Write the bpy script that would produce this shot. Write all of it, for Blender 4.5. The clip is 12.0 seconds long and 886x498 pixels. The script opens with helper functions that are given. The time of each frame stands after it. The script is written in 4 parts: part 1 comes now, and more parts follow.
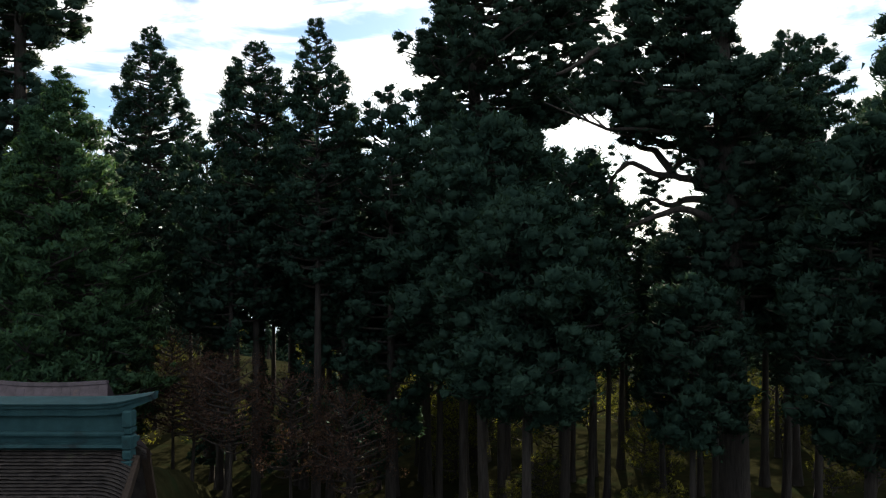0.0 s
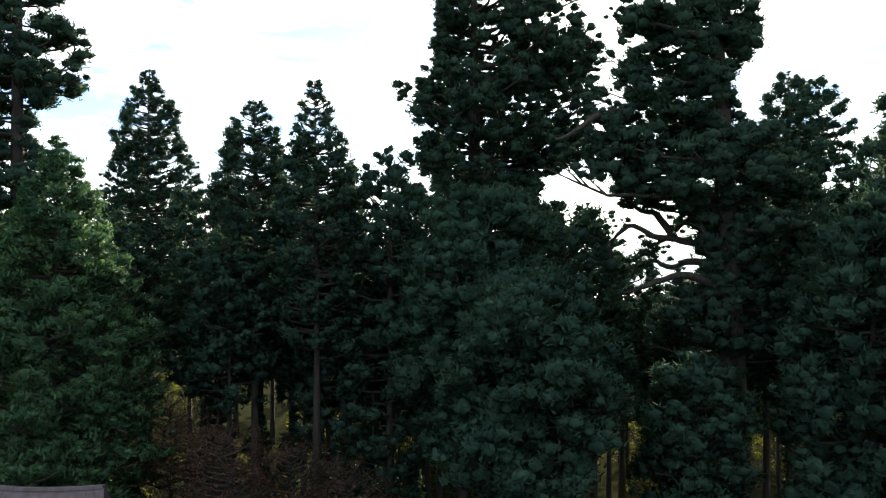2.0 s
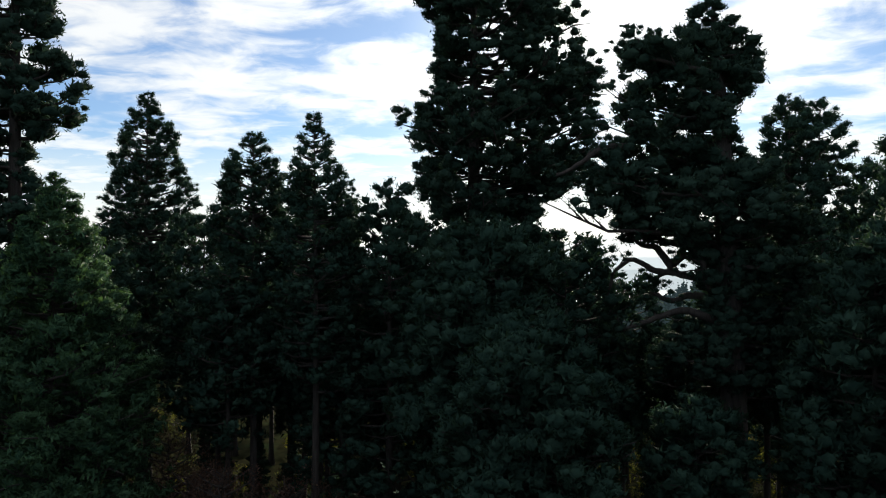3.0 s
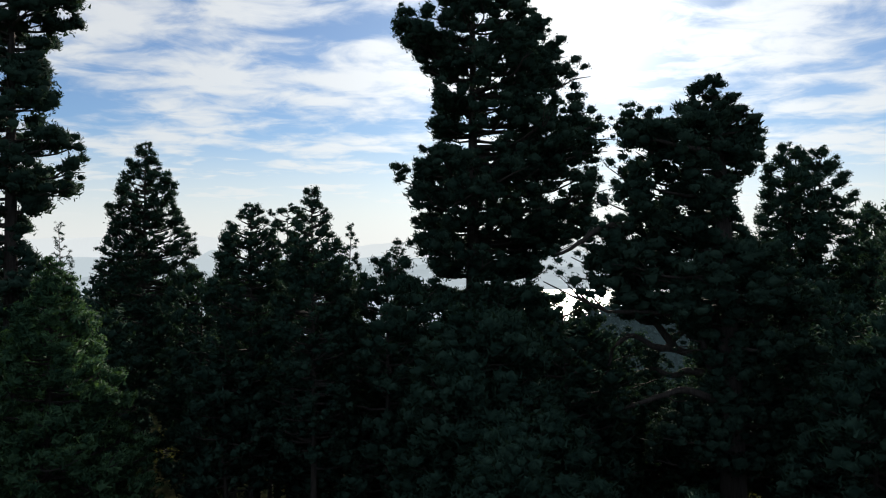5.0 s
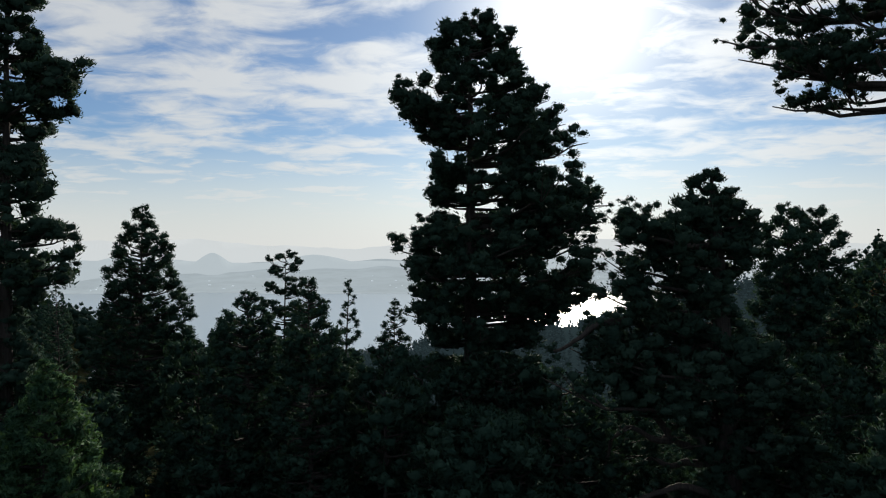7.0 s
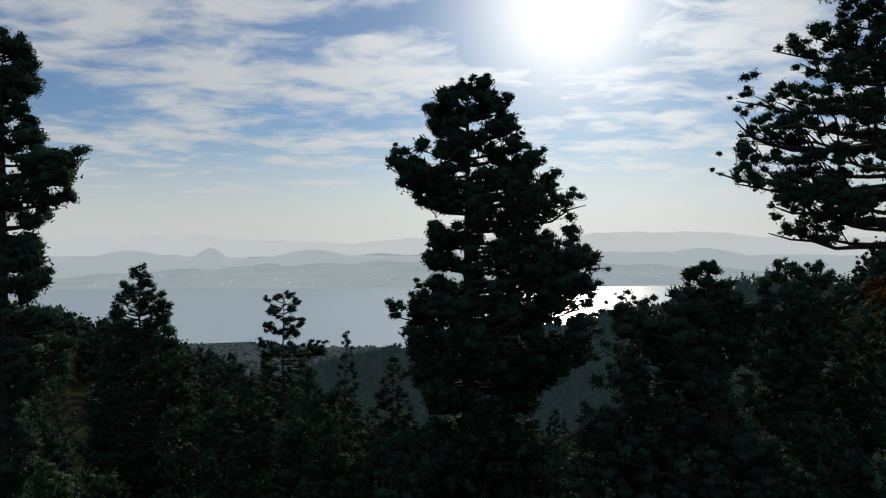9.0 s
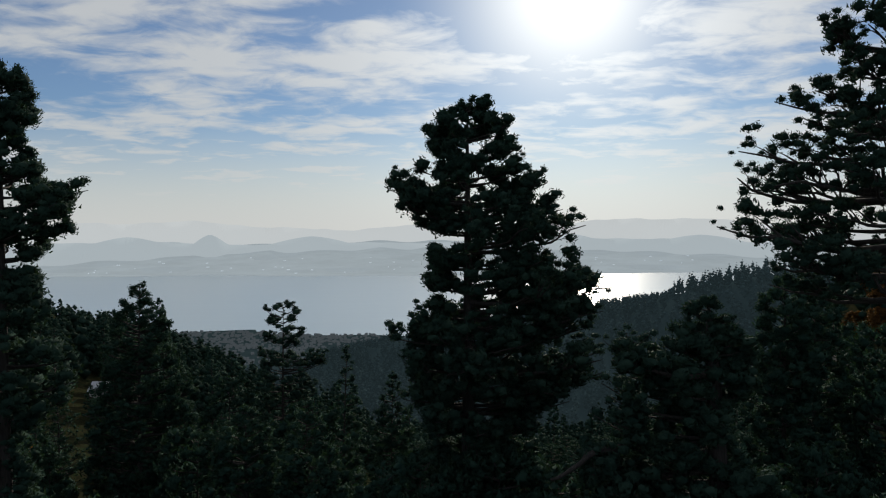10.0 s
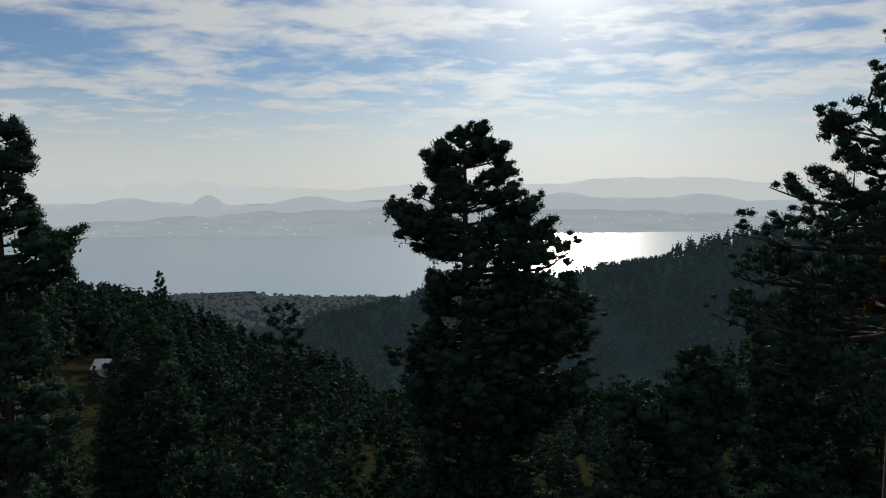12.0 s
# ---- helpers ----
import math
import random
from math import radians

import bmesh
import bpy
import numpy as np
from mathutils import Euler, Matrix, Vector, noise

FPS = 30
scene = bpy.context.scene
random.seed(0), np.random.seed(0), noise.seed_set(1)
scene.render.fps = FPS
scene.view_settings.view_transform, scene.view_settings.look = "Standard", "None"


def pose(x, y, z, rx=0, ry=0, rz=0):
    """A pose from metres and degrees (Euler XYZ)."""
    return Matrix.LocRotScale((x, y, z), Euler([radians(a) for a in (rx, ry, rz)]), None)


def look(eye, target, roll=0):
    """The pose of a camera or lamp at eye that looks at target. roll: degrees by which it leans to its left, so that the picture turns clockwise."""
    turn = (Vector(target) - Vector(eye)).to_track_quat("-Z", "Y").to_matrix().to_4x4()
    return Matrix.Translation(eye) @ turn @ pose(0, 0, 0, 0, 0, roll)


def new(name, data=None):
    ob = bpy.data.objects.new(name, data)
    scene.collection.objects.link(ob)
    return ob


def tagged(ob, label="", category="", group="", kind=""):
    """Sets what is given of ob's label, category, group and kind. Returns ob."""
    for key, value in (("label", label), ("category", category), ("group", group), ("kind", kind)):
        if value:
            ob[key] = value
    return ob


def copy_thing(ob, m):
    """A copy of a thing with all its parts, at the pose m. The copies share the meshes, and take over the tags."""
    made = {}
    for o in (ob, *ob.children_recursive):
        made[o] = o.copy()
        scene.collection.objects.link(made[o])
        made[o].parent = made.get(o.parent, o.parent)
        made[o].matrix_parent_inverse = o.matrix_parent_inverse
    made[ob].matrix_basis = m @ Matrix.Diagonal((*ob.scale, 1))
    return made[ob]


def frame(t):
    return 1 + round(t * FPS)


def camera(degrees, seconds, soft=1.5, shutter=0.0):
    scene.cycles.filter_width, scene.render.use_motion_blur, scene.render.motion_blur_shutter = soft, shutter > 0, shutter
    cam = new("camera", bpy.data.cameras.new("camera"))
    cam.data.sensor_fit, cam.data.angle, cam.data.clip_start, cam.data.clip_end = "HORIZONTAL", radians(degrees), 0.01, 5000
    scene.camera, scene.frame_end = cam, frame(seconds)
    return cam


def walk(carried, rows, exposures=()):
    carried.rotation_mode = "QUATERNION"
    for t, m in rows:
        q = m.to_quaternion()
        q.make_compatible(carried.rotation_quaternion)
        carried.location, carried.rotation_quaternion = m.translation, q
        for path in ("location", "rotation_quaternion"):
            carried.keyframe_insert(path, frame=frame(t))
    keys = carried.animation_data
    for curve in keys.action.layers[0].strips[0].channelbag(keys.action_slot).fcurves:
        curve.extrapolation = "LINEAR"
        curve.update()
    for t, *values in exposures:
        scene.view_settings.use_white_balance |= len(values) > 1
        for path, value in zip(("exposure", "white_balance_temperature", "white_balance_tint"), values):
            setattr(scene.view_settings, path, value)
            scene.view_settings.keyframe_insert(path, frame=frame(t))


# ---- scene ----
cam = camera(61.1, 12.0, soft=1.15)
METRES, EYE, TILT, LEAN, TURN = 30.0, 10.0, 0.0, 0.0, 0.0
ROWS = [
    (0.0, 0.0, 0.0, 0.0, 0.0, 0.0, -0.0),
    (0.5, -0.0002, 0.0019, 0.0304, -0.03, 0.03, 0.02),
    (1.0, -0.0008, 0.0036, 0.0613, -0.04, 0.07, 0.03),
    (1.5, 0.0, 0.0061, 0.0929, -0.02, 0.12, 0.04),
    (2.0, -0.0, 0.0082, 0.1253, -0.04, 0.14, 0.06),
    (2.5, 0.0001, 0.0114, 0.1592, -0.05, 0.14, 0.05),
    (3.0, -0.0006, 0.0149, 0.1925, -0.09, 0.2, 0.03),
    (5.0, 0.0018, 0.0236, 0.3503, -0.11, 0.03, 0.04),
    (5.5, 0.0021, 0.025, 0.3937, -0.13, 0.11, 0.06),
    (6.0, 0.0047, 0.0268, 0.4386, -0.1, 0.12, 0.09),
    (6.5, 0.0062, 0.0295, 0.4837, -0.09, 0.17, 0.11),
    (7.0, 0.0049, 0.0305, 0.5315, -0.2, 0.16, 0.15),
    (9.0, 0.0079, 0.0293, 0.7248, -0.32, -0.35, 0.3),
    (9.5, 0.0077, 0.0324, 0.7716, -0.35, -0.76, 0.32),
    (10.0, 0.0076, 0.0342, 0.8182, -0.36, -1.38, 0.33),
    (10.5, 0.0082, 0.0355, 0.8647, -0.37, -2.09, 0.36),
    (11.0, 0.0088, 0.0346, 0.9068, -0.4, -2.83, 0.39),
    (11.5, 0.0103, 0.032, 0.9521, -0.41, -3.76, 0.42),
    (12.0, 0.0118, 0.0296, 0.9984, -0.44, -4.54, 0.49),
]
STOPS = [(0.0, 1.3, 7600, 10), (0.5, 2.2, 7300, 8), (1.0, 2.7, 7200, 7), (1.5, 2.55, 7200, 7), (2.0, 2.0, 7400, 8), (2.4, 1.15, 7700, 10), (2.8, 0.75, 7300, 10), (3.2, 0.65, 6900, 10),
         (5.0, 0.3, 6750, 10), (7.0, 0.05, 6800, 10), (9.0, -0.22, 6750, 10), (12.0, -0.22, 6850, 10)]
walk(cam, [(t, pose(0, 0, EYE, TILT, LEAN, TURN) @ pose(METRES * x, METRES * y, METRES * z, 90 + pitch, roll, yaw)) for t, x, y, z, yaw, pitch, roll in ROWS], STOPS)

# ---- sky and sun ----
SUN_AZ, SUN_EL = radians(10.0), radians(17.6)  # azimuth from +y towards +x


def nodes_of(owner):
    owner.use_nodes = True
    tree = owner.node_tree
    tree.nodes.clear()
    return tree


def add(tree, kind, **values):
    node = tree.nodes.new(kind)
    for key, value in values.items():
        if key.startswith("in_"):
            name = key[3:].replace("_", " ")
            node.inputs[int(name) if name.isdigit() else name].default_value = value
        else:
            setattr(node, key, value)
    return node


def make_sky():
    world = bpy.data.worlds.new("sky")
    scene.world = world
    tree = nodes_of(world)
    link = tree.links.new
    sky = add(tree, "ShaderNodeTexSky", sky_type="NISHITA", sun_disc=False, sun_elevation=SUN_EL, sun_rotation=SUN_AZ,
              altitude=600.0, air_density=1.0, dust_density=0.3, ozone_density=1.6)
    coord = add(tree, "ShaderNodeTexCoord")
    xyz = add(tree, "ShaderNodeSeparateXYZ")
    link(coord.outputs["Generated"], xyz.inputs[0])
    # the cloud deck as a flat layer high above
    lift = add(tree, "ShaderNodeMath", operation="ADD", in_1=0.10)
    link(xyz.outputs["Z"], lift.inputs[0])
    floor_z = add(tree, "ShaderNodeMath", operation="MAXIMUM", in_1=0.05)
    link(lift.outputs[0], floor_z.inputs[0])
    px = add(tree, "ShaderNodeMath", operation="DIVIDE")
    py = add(tree, "ShaderNodeMath", operation="DIVIDE")
    link(xyz.outputs["X"], px.inputs[0]); link(floor_z.outputs[0], px.inputs[1])
    link(xyz.outputs["Y"], py.inputs[0]); link(floor_z.outputs[0], py.inputs[1])
    deck = add(tree, "ShaderNodeCombineXYZ")
    link(px.outputs[0], deck.inputs[0]); link(py.outputs[0], deck.inputs[1])
    place = add(tree, "ShaderNodeMapping")
    place.inputs["Rotation"].default_value = (0, 0, radians(8))
    place.inputs["Scale"].default_value = (0.95, 1.1, 1)
    place.inputs["Location"].default_value = (3.1, 1.7, 0)
    link(deck.outputs[0], place.inputs[0])
    broad = add(tree, "ShaderNodeTexNoise", in_Scale=1.5, in_Detail=4.0, in_Roughness=0.5)
    fine = add(tree, "ShaderNodeTexNoise", in_Scale=4.2, in_Detail=11.0, in_Roughness=0.6, in_Distortion=0.5)
    link(place.outputs[0], broad.inputs["Vector"]); link(place.outputs[0], fine.inputs["Vector"])
    both = add(tree, "ShaderNodeMath", operation="MULTIPLY_ADD", in_1=0.66)
    link(fine.outputs[0], both.inputs[0]); link(broad.outputs[0], both.inputs[2])
    cover = add(tree, "ShaderNodeMapRange", interpolation_type="SMOOTHSTEP", in_1=0.69, in_2=0.98, in_3=0.06, in_4=0.84)
    link(both.outputs[0], cover.inputs[0])
    # haze thickens towards the horizon
    haze = add(tree, "ShaderNodeMapRange", interpolation_type="SMOOTHSTEP", in_1=0.0, in_2=0.18, in_3=0.94, in_4=0.0)
    link(xyz.outputs["Z"], haze.inputs[0])
    # forward scattering of cloud and haze round the sun
    sun_dir = (math.sin(SUN_AZ) * math.cos(SUN_EL), math.cos(SUN_AZ) * math.cos(SUN_EL), math.sin(SUN_EL))
    dot = add(tree, "ShaderNodeVectorMath", operation="DOT_PRODUCT")
    dot.inputs[1].default_value = sun_dir
    link(coord.outputs["Generated"], dot.inputs[0])
    near_sun = add(tree, "ShaderNodeMath", operation="MAXIMUM", in_1=0.0)
    link(dot.outputs["Value"], near_sun.inputs[0])
    wide = add(tree, "ShaderNodeMath", operation="POWER", in_1=24.0)
    tight = add(tree, "ShaderNodeMath", operation="POWER", in_1=110.0)
    link(near_sun.outputs[0], wide.inputs[0]); link(near_sun.outputs[0], tight.inputs[0])
    glow = add(tree, "ShaderNodeMath", operation="MULTIPLY_ADD", in_1=GLOW_WIDE, in_2=CLOUD_LIGHT)
    link(wide.outputs[0], glow.inputs[0])
    glow2 = add(tree, "ShaderNodeMath", operation="MULTIPLY_ADD", in_1=GLOW_TIGHT)
    link(tight.outputs[0], glow2.inputs[0]); link(glow.outputs[0], glow2.inputs[2])
    white = add(tree, "ShaderNodeVectorMath", operation="SCALE")
    white.inputs[0].default_value = (0.93, 0.975, 1.0)
    link(glow2.outputs[0], white.inputs["Scale"])
    amount = add(tree, "ShaderNodeMath", operation="MAXIMUM")
    link(cover.outputs[0], amount.inputs[0]); link(haze.outputs[0], amount.inputs[1])
    tight2 = add(tree, "ShaderNodeMath", operation="MAXIMUM")
    link(amount.outputs[0], tight2.inputs[0]); link(tight.outputs[0], tight2.inputs[1])
    mix = add(tree, "ShaderNodeMix", data_type="RGBA")
    link(tight2.outputs[0], mix.inputs[0])
    clear = add(tree, "ShaderNodeMix", data_type="RGBA", blend_type="MULTIPLY", in_0=1.0)
    clear.inputs[7].default_value = CLEAR_SKY
    link(sky.outputs[0], clear.inputs[6])
    link(clear.outputs[2], mix.inputs[6]); link(white.outputs[0], mix.inputs[7])
    out = add(tree, "ShaderNodeBackground", in_Strength=SKY_STRENGTH)
    link(mix.outputs[2], out.inputs[0])
    link(out.outputs[0], add(tree, "ShaderNodeOutputWorld").inputs[0])


SKY_STRENGTH, CLOUD_LIGHT, GLOW_WIDE, GLOW_TIGHT = 0.10, 7.0, 4.6, 3.6
CLEAR_SKY = (0.41, 0.56, 0.77, 1)
make_sky()
sun_data = bpy.data.lights.new("sun", "SUN")
sun_data.energy, sun_data.angle, sun_data.color = 3.2, radians(0.55), (1.0, 0.93, 0.82)
sun = new("sun", sun_data)
to_sun = Vector((math.sin(SUN_AZ) * math.cos(SUN_EL), math.cos(SUN_AZ) * math.cos(SUN_EL), math.sin(SUN_EL)))
sun.matrix_world = look(to_sun * 300, (0, 0, 0))

# ---- materials ----
def material(name, dark, light, scale=3.0, detail=6.0, rough=0.8, bump=0.0, bump_scale=12.0, metal=0.0, stretch=(1, 1, 1), island=0.0,
             translucent=0.0, coords="Object", gloss=0.3, stain=None, stain_scale=0.6, stain_from=0.52):
    """Two tones mixed by noise at two scales, with optional stains, relief, per-piece variation and light passing through."""
    mat = bpy.data.materials.new(name)
    tree = nodes_of(mat)
    link = tree.links.new
    coord = add(tree, "ShaderNodeTexCoord")
    mapping = add(tree, "ShaderNodeMapping")
    mapping.inputs["Scale"].default_value = stretch
    link(coord.outputs[coords], mapping.inputs[0])
    big = add(tree, "ShaderNodeTexNoise", in_Scale=scale, in_Detail=detail, in_Roughness=0.62)
    link(mapping.outputs[0], big.inputs["Vector"])
    ramp = add(tree, "ShaderNodeMapRange", in_1=0.3, in_2=0.7)
    link(big.outputs[0], ramp.inputs[0])
    value = ramp.outputs[0]
    if island:
        geo = add(tree, "ShaderNodeNewGeometry")
        rnd = add(tree, "ShaderNodeMapRange", in_3=-island, in_4=island)
        link(geo.outputs["Random Per Island"], rnd.inputs[0])
        plus = add(tree, "ShaderNodeMath", operation="ADD", use_clamp=True)
        link(value, plus.inputs[0]); link(rnd.outputs[0], plus.inputs[1])
        value = plus.outputs[0]
    mix = add(tree, "ShaderNodeMix", data_type="RGBA")
    mix.inputs[6].default_value, mix.inputs[7].default_value = (*dark, 1), (*light, 1)
    link(value, mix.inputs[0])
    colour = mix.outputs[2]
    if stain:
        spots = add(tree, "ShaderNodeTexNoise", in_Scale=stain_scale, in_Detail=7.0, in_Roughness=0.66)
        link(coord.outputs[coords], spots.inputs["Vector"])
        where = add(tree, "ShaderNodeMapRange", in_1=stain_from, in_2=stain_from + 0.13)
        link(spots.outputs[0], where.inputs[0])
        over = add(tree, "ShaderNodeMix", data_type="RGBA")
        over.inputs[7].default_value = (*stain, 1)
        link(where.outputs[0], over.inputs[0]); link(colour, over.inputs[6])
        colour = over.outputs[2]
    shader = add(tree, "ShaderNodeBsdfPrincipled", in_Roughness=rough, in_Metallic=metal)
    shader.inputs["Specular IOR Level"].default_value = 0.03 if translucent else gloss
    link(colour, shader.inputs["Base Color"])
    if bump:
        fine = add(tree, "ShaderNodeTexNoise", in_Scale=bump_scale, in_Detail=5.0)
        link(mapping.outputs[0], fine.inputs["Vector"])
        relief = add(tree, "ShaderNodeBump", in_Strength=bump, in_Distance=0.05)
        link(fine.outputs[0], relief.inputs["Height"]); link(relief.outputs[0], shader.inputs["Normal"])
    surface = shader.outputs[0]
    if translucent:
        thin = add(tree, "ShaderNodeBsdfTranslucent")
        warm = add(tree, "ShaderNodeMix", data_type="RGBA", blend_type="MULTIPLY")
        warm.inputs[0].default_value = 1.0
        warm.inputs[7].default_value = (1.6, 1.5, 0.7, 1)
        link(colour, warm.inputs[6]); link(warm.outputs[2], thin.inputs[0])
        both = add(tree, "ShaderNodeMixShader", in_0=translucent)
        link(surface, both.inputs[1]); link(thin.outputs[0], both.inputs[2])
        surface = both.outputs[0]
    link(surface, add(tree, "ShaderNodeOutputMaterial").inputs[0])
    return mat


NEEDLES = material("cedar_needles", (0.013, 0.035, 0.028), (0.038, 0.08, 0.06), scale=0.5, rough=0.8, island=0.25, translucent=0.22)
NEEDLES_OLD = material("old_cedar_needles", (0.013, 0.033, 0.026), (0.037, 0.073, 0.055), scale=0.5, rough=0.8, island=0.25, translucent=0.18)
CYPRESS = material("cypress_sprays", (0.024, 0.066, 0.042), (0.075, 0.155, 0.085), scale=0.6, rough=0.6, island=0.4, translucent=0.32)
BROADLEAF = material("evergreen_leaves", (0.05, 0.066, 0.02), (0.14, 0.15, 0.05), scale=0.7, rough=0.7, island=0.45, translucent=0.5)
MAPLE = material("withered_maple_leaves", (0.06, 0.038, 0.034), (0.14, 0.09, 0.078), scale=0.7, rough=0.7, island=0.5, translucent=0.3)
AUTUMN = material("autumn_leaves", (0.07, 0.035, 0.014), (0.15, 0.08, 0.03), scale=0.7, rough=0.7, island=0.5, translucent=0.35)
BARK = material("cedar_bark", (0.02, 0.018, 0.017), (0.062, 0.055, 0.05), scale=3.0, rough=0.9, bump=0.8, bump_scale=9.0, stretch=(3, 3, 0.35))
SOIL = material("forest_floor", (0.014, 0.015, 0.008), (0.04, 0.04, 0.02), scale=0.9, detail=10, rough=0.95, gloss=0.0, bump=0.6, bump_scale=5.0,
                stain=(0.022, 0.034, 0.016), stain_scale=0.4)
COPPER = material("verdigris_copper", (0.012, 0.046, 0.055), (0.03, 0.09, 0.10), scale=2.0, rough=0.65, gloss=0.12, bump=0.15, bump_scale=20,
                  stain=(0.016, 0.03, 0.034), stain_scale=1.3, stain_from=0.55)
BROWN_COPPER = material("weathered_brown_copper", (0.045, 0.036, 0.044), (0.10, 0.082, 0.098), scale=1.2, rough=0.5, bump=0.12, bump_scale=14,
                        stretch=(3, 3, 0.5), stain=(0.19, 0.115, 0.08), stain_scale=0.7, stain_from=0.58)
SHINGLE = material("aged_roof_shingles", (0.016, 0.014, 0.014), (0.06, 0.052, 0.05), scale=4.0, rough=0.85, bump=0.5, bump_scale=25, stretch=(1, 1, 1),
                   island=0.4, stain=(0.05, 0.06, 0.035), stain_scale=1.0, stain_from=0.58)
TIMBER = material("dark_timber", (0.018, 0.012, 0.01), (0.05, 0.034, 0.025), scale=5, rough=0.7, bump=0.3, stretch=(4, 4, 0.5))
PLASTER = material("white_plaster", (0.6, 0.58, 0.54), (0.78, 0.76, 0.72), scale=1.5, rough=0.85, bump=0.1)
ASPHALT = material("asphalt", (0.05, 0.05, 0.05), (0.10, 0.10, 0.095), scale=2, rough=0.8, bump=0.1)


def water_material():
    mat = bpy.data.materials.new("lake_water")
    tree = nodes_of(mat)
    shader = add(tree, "ShaderNodeBsdfPrincipled", in_Roughness=0.24, in_IOR=1.33)
    shader.inputs["Base Color"].default_value = (0.42, 0.52, 0.57, 1)
    coord = add(tree, "ShaderNodeTexCoord")
    mapping = add(tree, "ShaderNodeMapping")
    mapping.inputs["Scale"].default_value = (0.004, 0.012, 1)
    ripples = add(tree, "ShaderNodeTexNoise", in_Scale=1.0, in_Detail=6.0)
    relief = add(tree, "ShaderNodeBump", in_Strength=0.06, in_Distance=8.0)
    tree.links.new(coord.outputs["Object"], mapping.inputs[0]); tree.links.new(mapping.outputs[0], ripples.inputs["Vector"])
    tree.links.new(ripples.outputs[0], relief.inputs["Height"]); tree.links.new(relief.outputs[0], shader.inputs["Normal"])
    tree.links.new(shader.outputs[0], add(tree, "ShaderNodeOutputMaterial").inputs[0])
    return mat


def painted_haze_material(name, colour, glow, scale=0.004, island=0.0, air=(0.72, 0.88, 1.0)):
    """A distant backdrop: kilometres of lit air painted in as a steady bluish glow."""
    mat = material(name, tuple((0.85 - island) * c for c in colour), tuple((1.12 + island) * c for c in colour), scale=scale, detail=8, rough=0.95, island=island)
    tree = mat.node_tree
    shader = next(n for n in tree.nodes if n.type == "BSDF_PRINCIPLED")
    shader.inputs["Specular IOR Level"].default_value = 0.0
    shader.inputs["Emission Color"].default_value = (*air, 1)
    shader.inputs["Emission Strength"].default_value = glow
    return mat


WATER = water_material()
# haze is put into these as emission, stronger for what lies farther off
FAR_PLAIN = painted_haze_material("haze_painted_plain", (0.08, 0.095, 0.10), 0.43, 0.006, 0.4, (0.76, 0.90, 1.0))
FAR_RANGE = painted_haze_material("haze_painted_range", (0.05, 0.06, 0.065), 0.54, 0.002, 0.0, (0.78, 0.91, 1.0))
FARTHEST = painted_haze_material("haze_painted_farthest_range", (0.05, 0.055, 0.06), 0.66, 0.002, 0.0, (0.88, 0.955, 1.0))
FAR_HILL = painted_haze_material("haze_painted_hill", (0.018, 0.03, 0.032), 0.022, 0.02, 0.0, (0.5, 0.85, 1.0))
FAR_WOODS = painted_haze_material("haze_painted_woods", (0.024, 0.038, 0.04), 0.022, 0.02, 0.5, (0.5, 0.85, 1.0))
TOWN = painted_haze_material("haze_painted_houses", (0.022, 0.03, 0.036), 0.07, 0.03, 0.3)


# ---- mesh helpers ----
def mesh_object(name, verts, faces, mat, parent=None, label="", smooth=False):
    me = bpy.data.meshes.new(name)
    me.from_pydata(verts if isinstance(verts, list) else verts.tolist(), [], faces if isinstance(faces, list) else faces.tolist())
    me.materials.append(mat)
    if smooth:
        me.polygons.foreach_set("use_smooth", [True] * len(me.polygons))
    me.update()
    ob = new(name, me)
    ob.parent = parent
    if label:
        ob["label"] = label
    return ob


def part(name, bm, mat, parent, label=""):
    me = bpy.data.meshes.new(name)
    bm.normal_update()
    bm.to_mesh(me)
    bm.free()
    me.materials.append(mat)
    ob = new(name, me)
    ob.parent = parent
    if label:
        ob["label"] = label
    return ob


def box(bm, x0, x1, y0, y1, z0, z1, bevel=0.0):
    made = bmesh.ops.create_cube(bm, size=1, matrix=Matrix.Translation(((x0 + x1) / 2, (y0 + y1) / 2, (z0 + z1) / 2)) @ Matrix.Diagonal((x1 - x0, y1 - y0, z1 - z0, 1)))
    if bevel:
        edges = {e for v in made["verts"] for e in v.link_edges}
        bmesh.ops.bevel(bm, geom=list(edges), offset=bevel, segments=1, affect="EDGES")
    return bm


class Heap:
    """Verts and faces gathered for one mesh."""

    def __init__(self):
        self.v, self.f, self.n, self.normals = [], [], 0, []

    def put(self, verts, faces, normals=None):
        self.v.append(np.asarray(verts, float))
        if normals is not None:
            self.normals.append(normals)
        self.f.extend((np.asarray(faces) + self.n).tolist())
        self.n += len(verts)

    def make(self, name, mat, parent=None, label="", smooth=False):
        ob = mesh_object(name, np.concatenate(self.v), self.f, mat, parent, label, smooth)
        if self.normals:
            ob.data.normals_split_custom_set_from_vertices(np.concatenate(self.normals))
        return ob


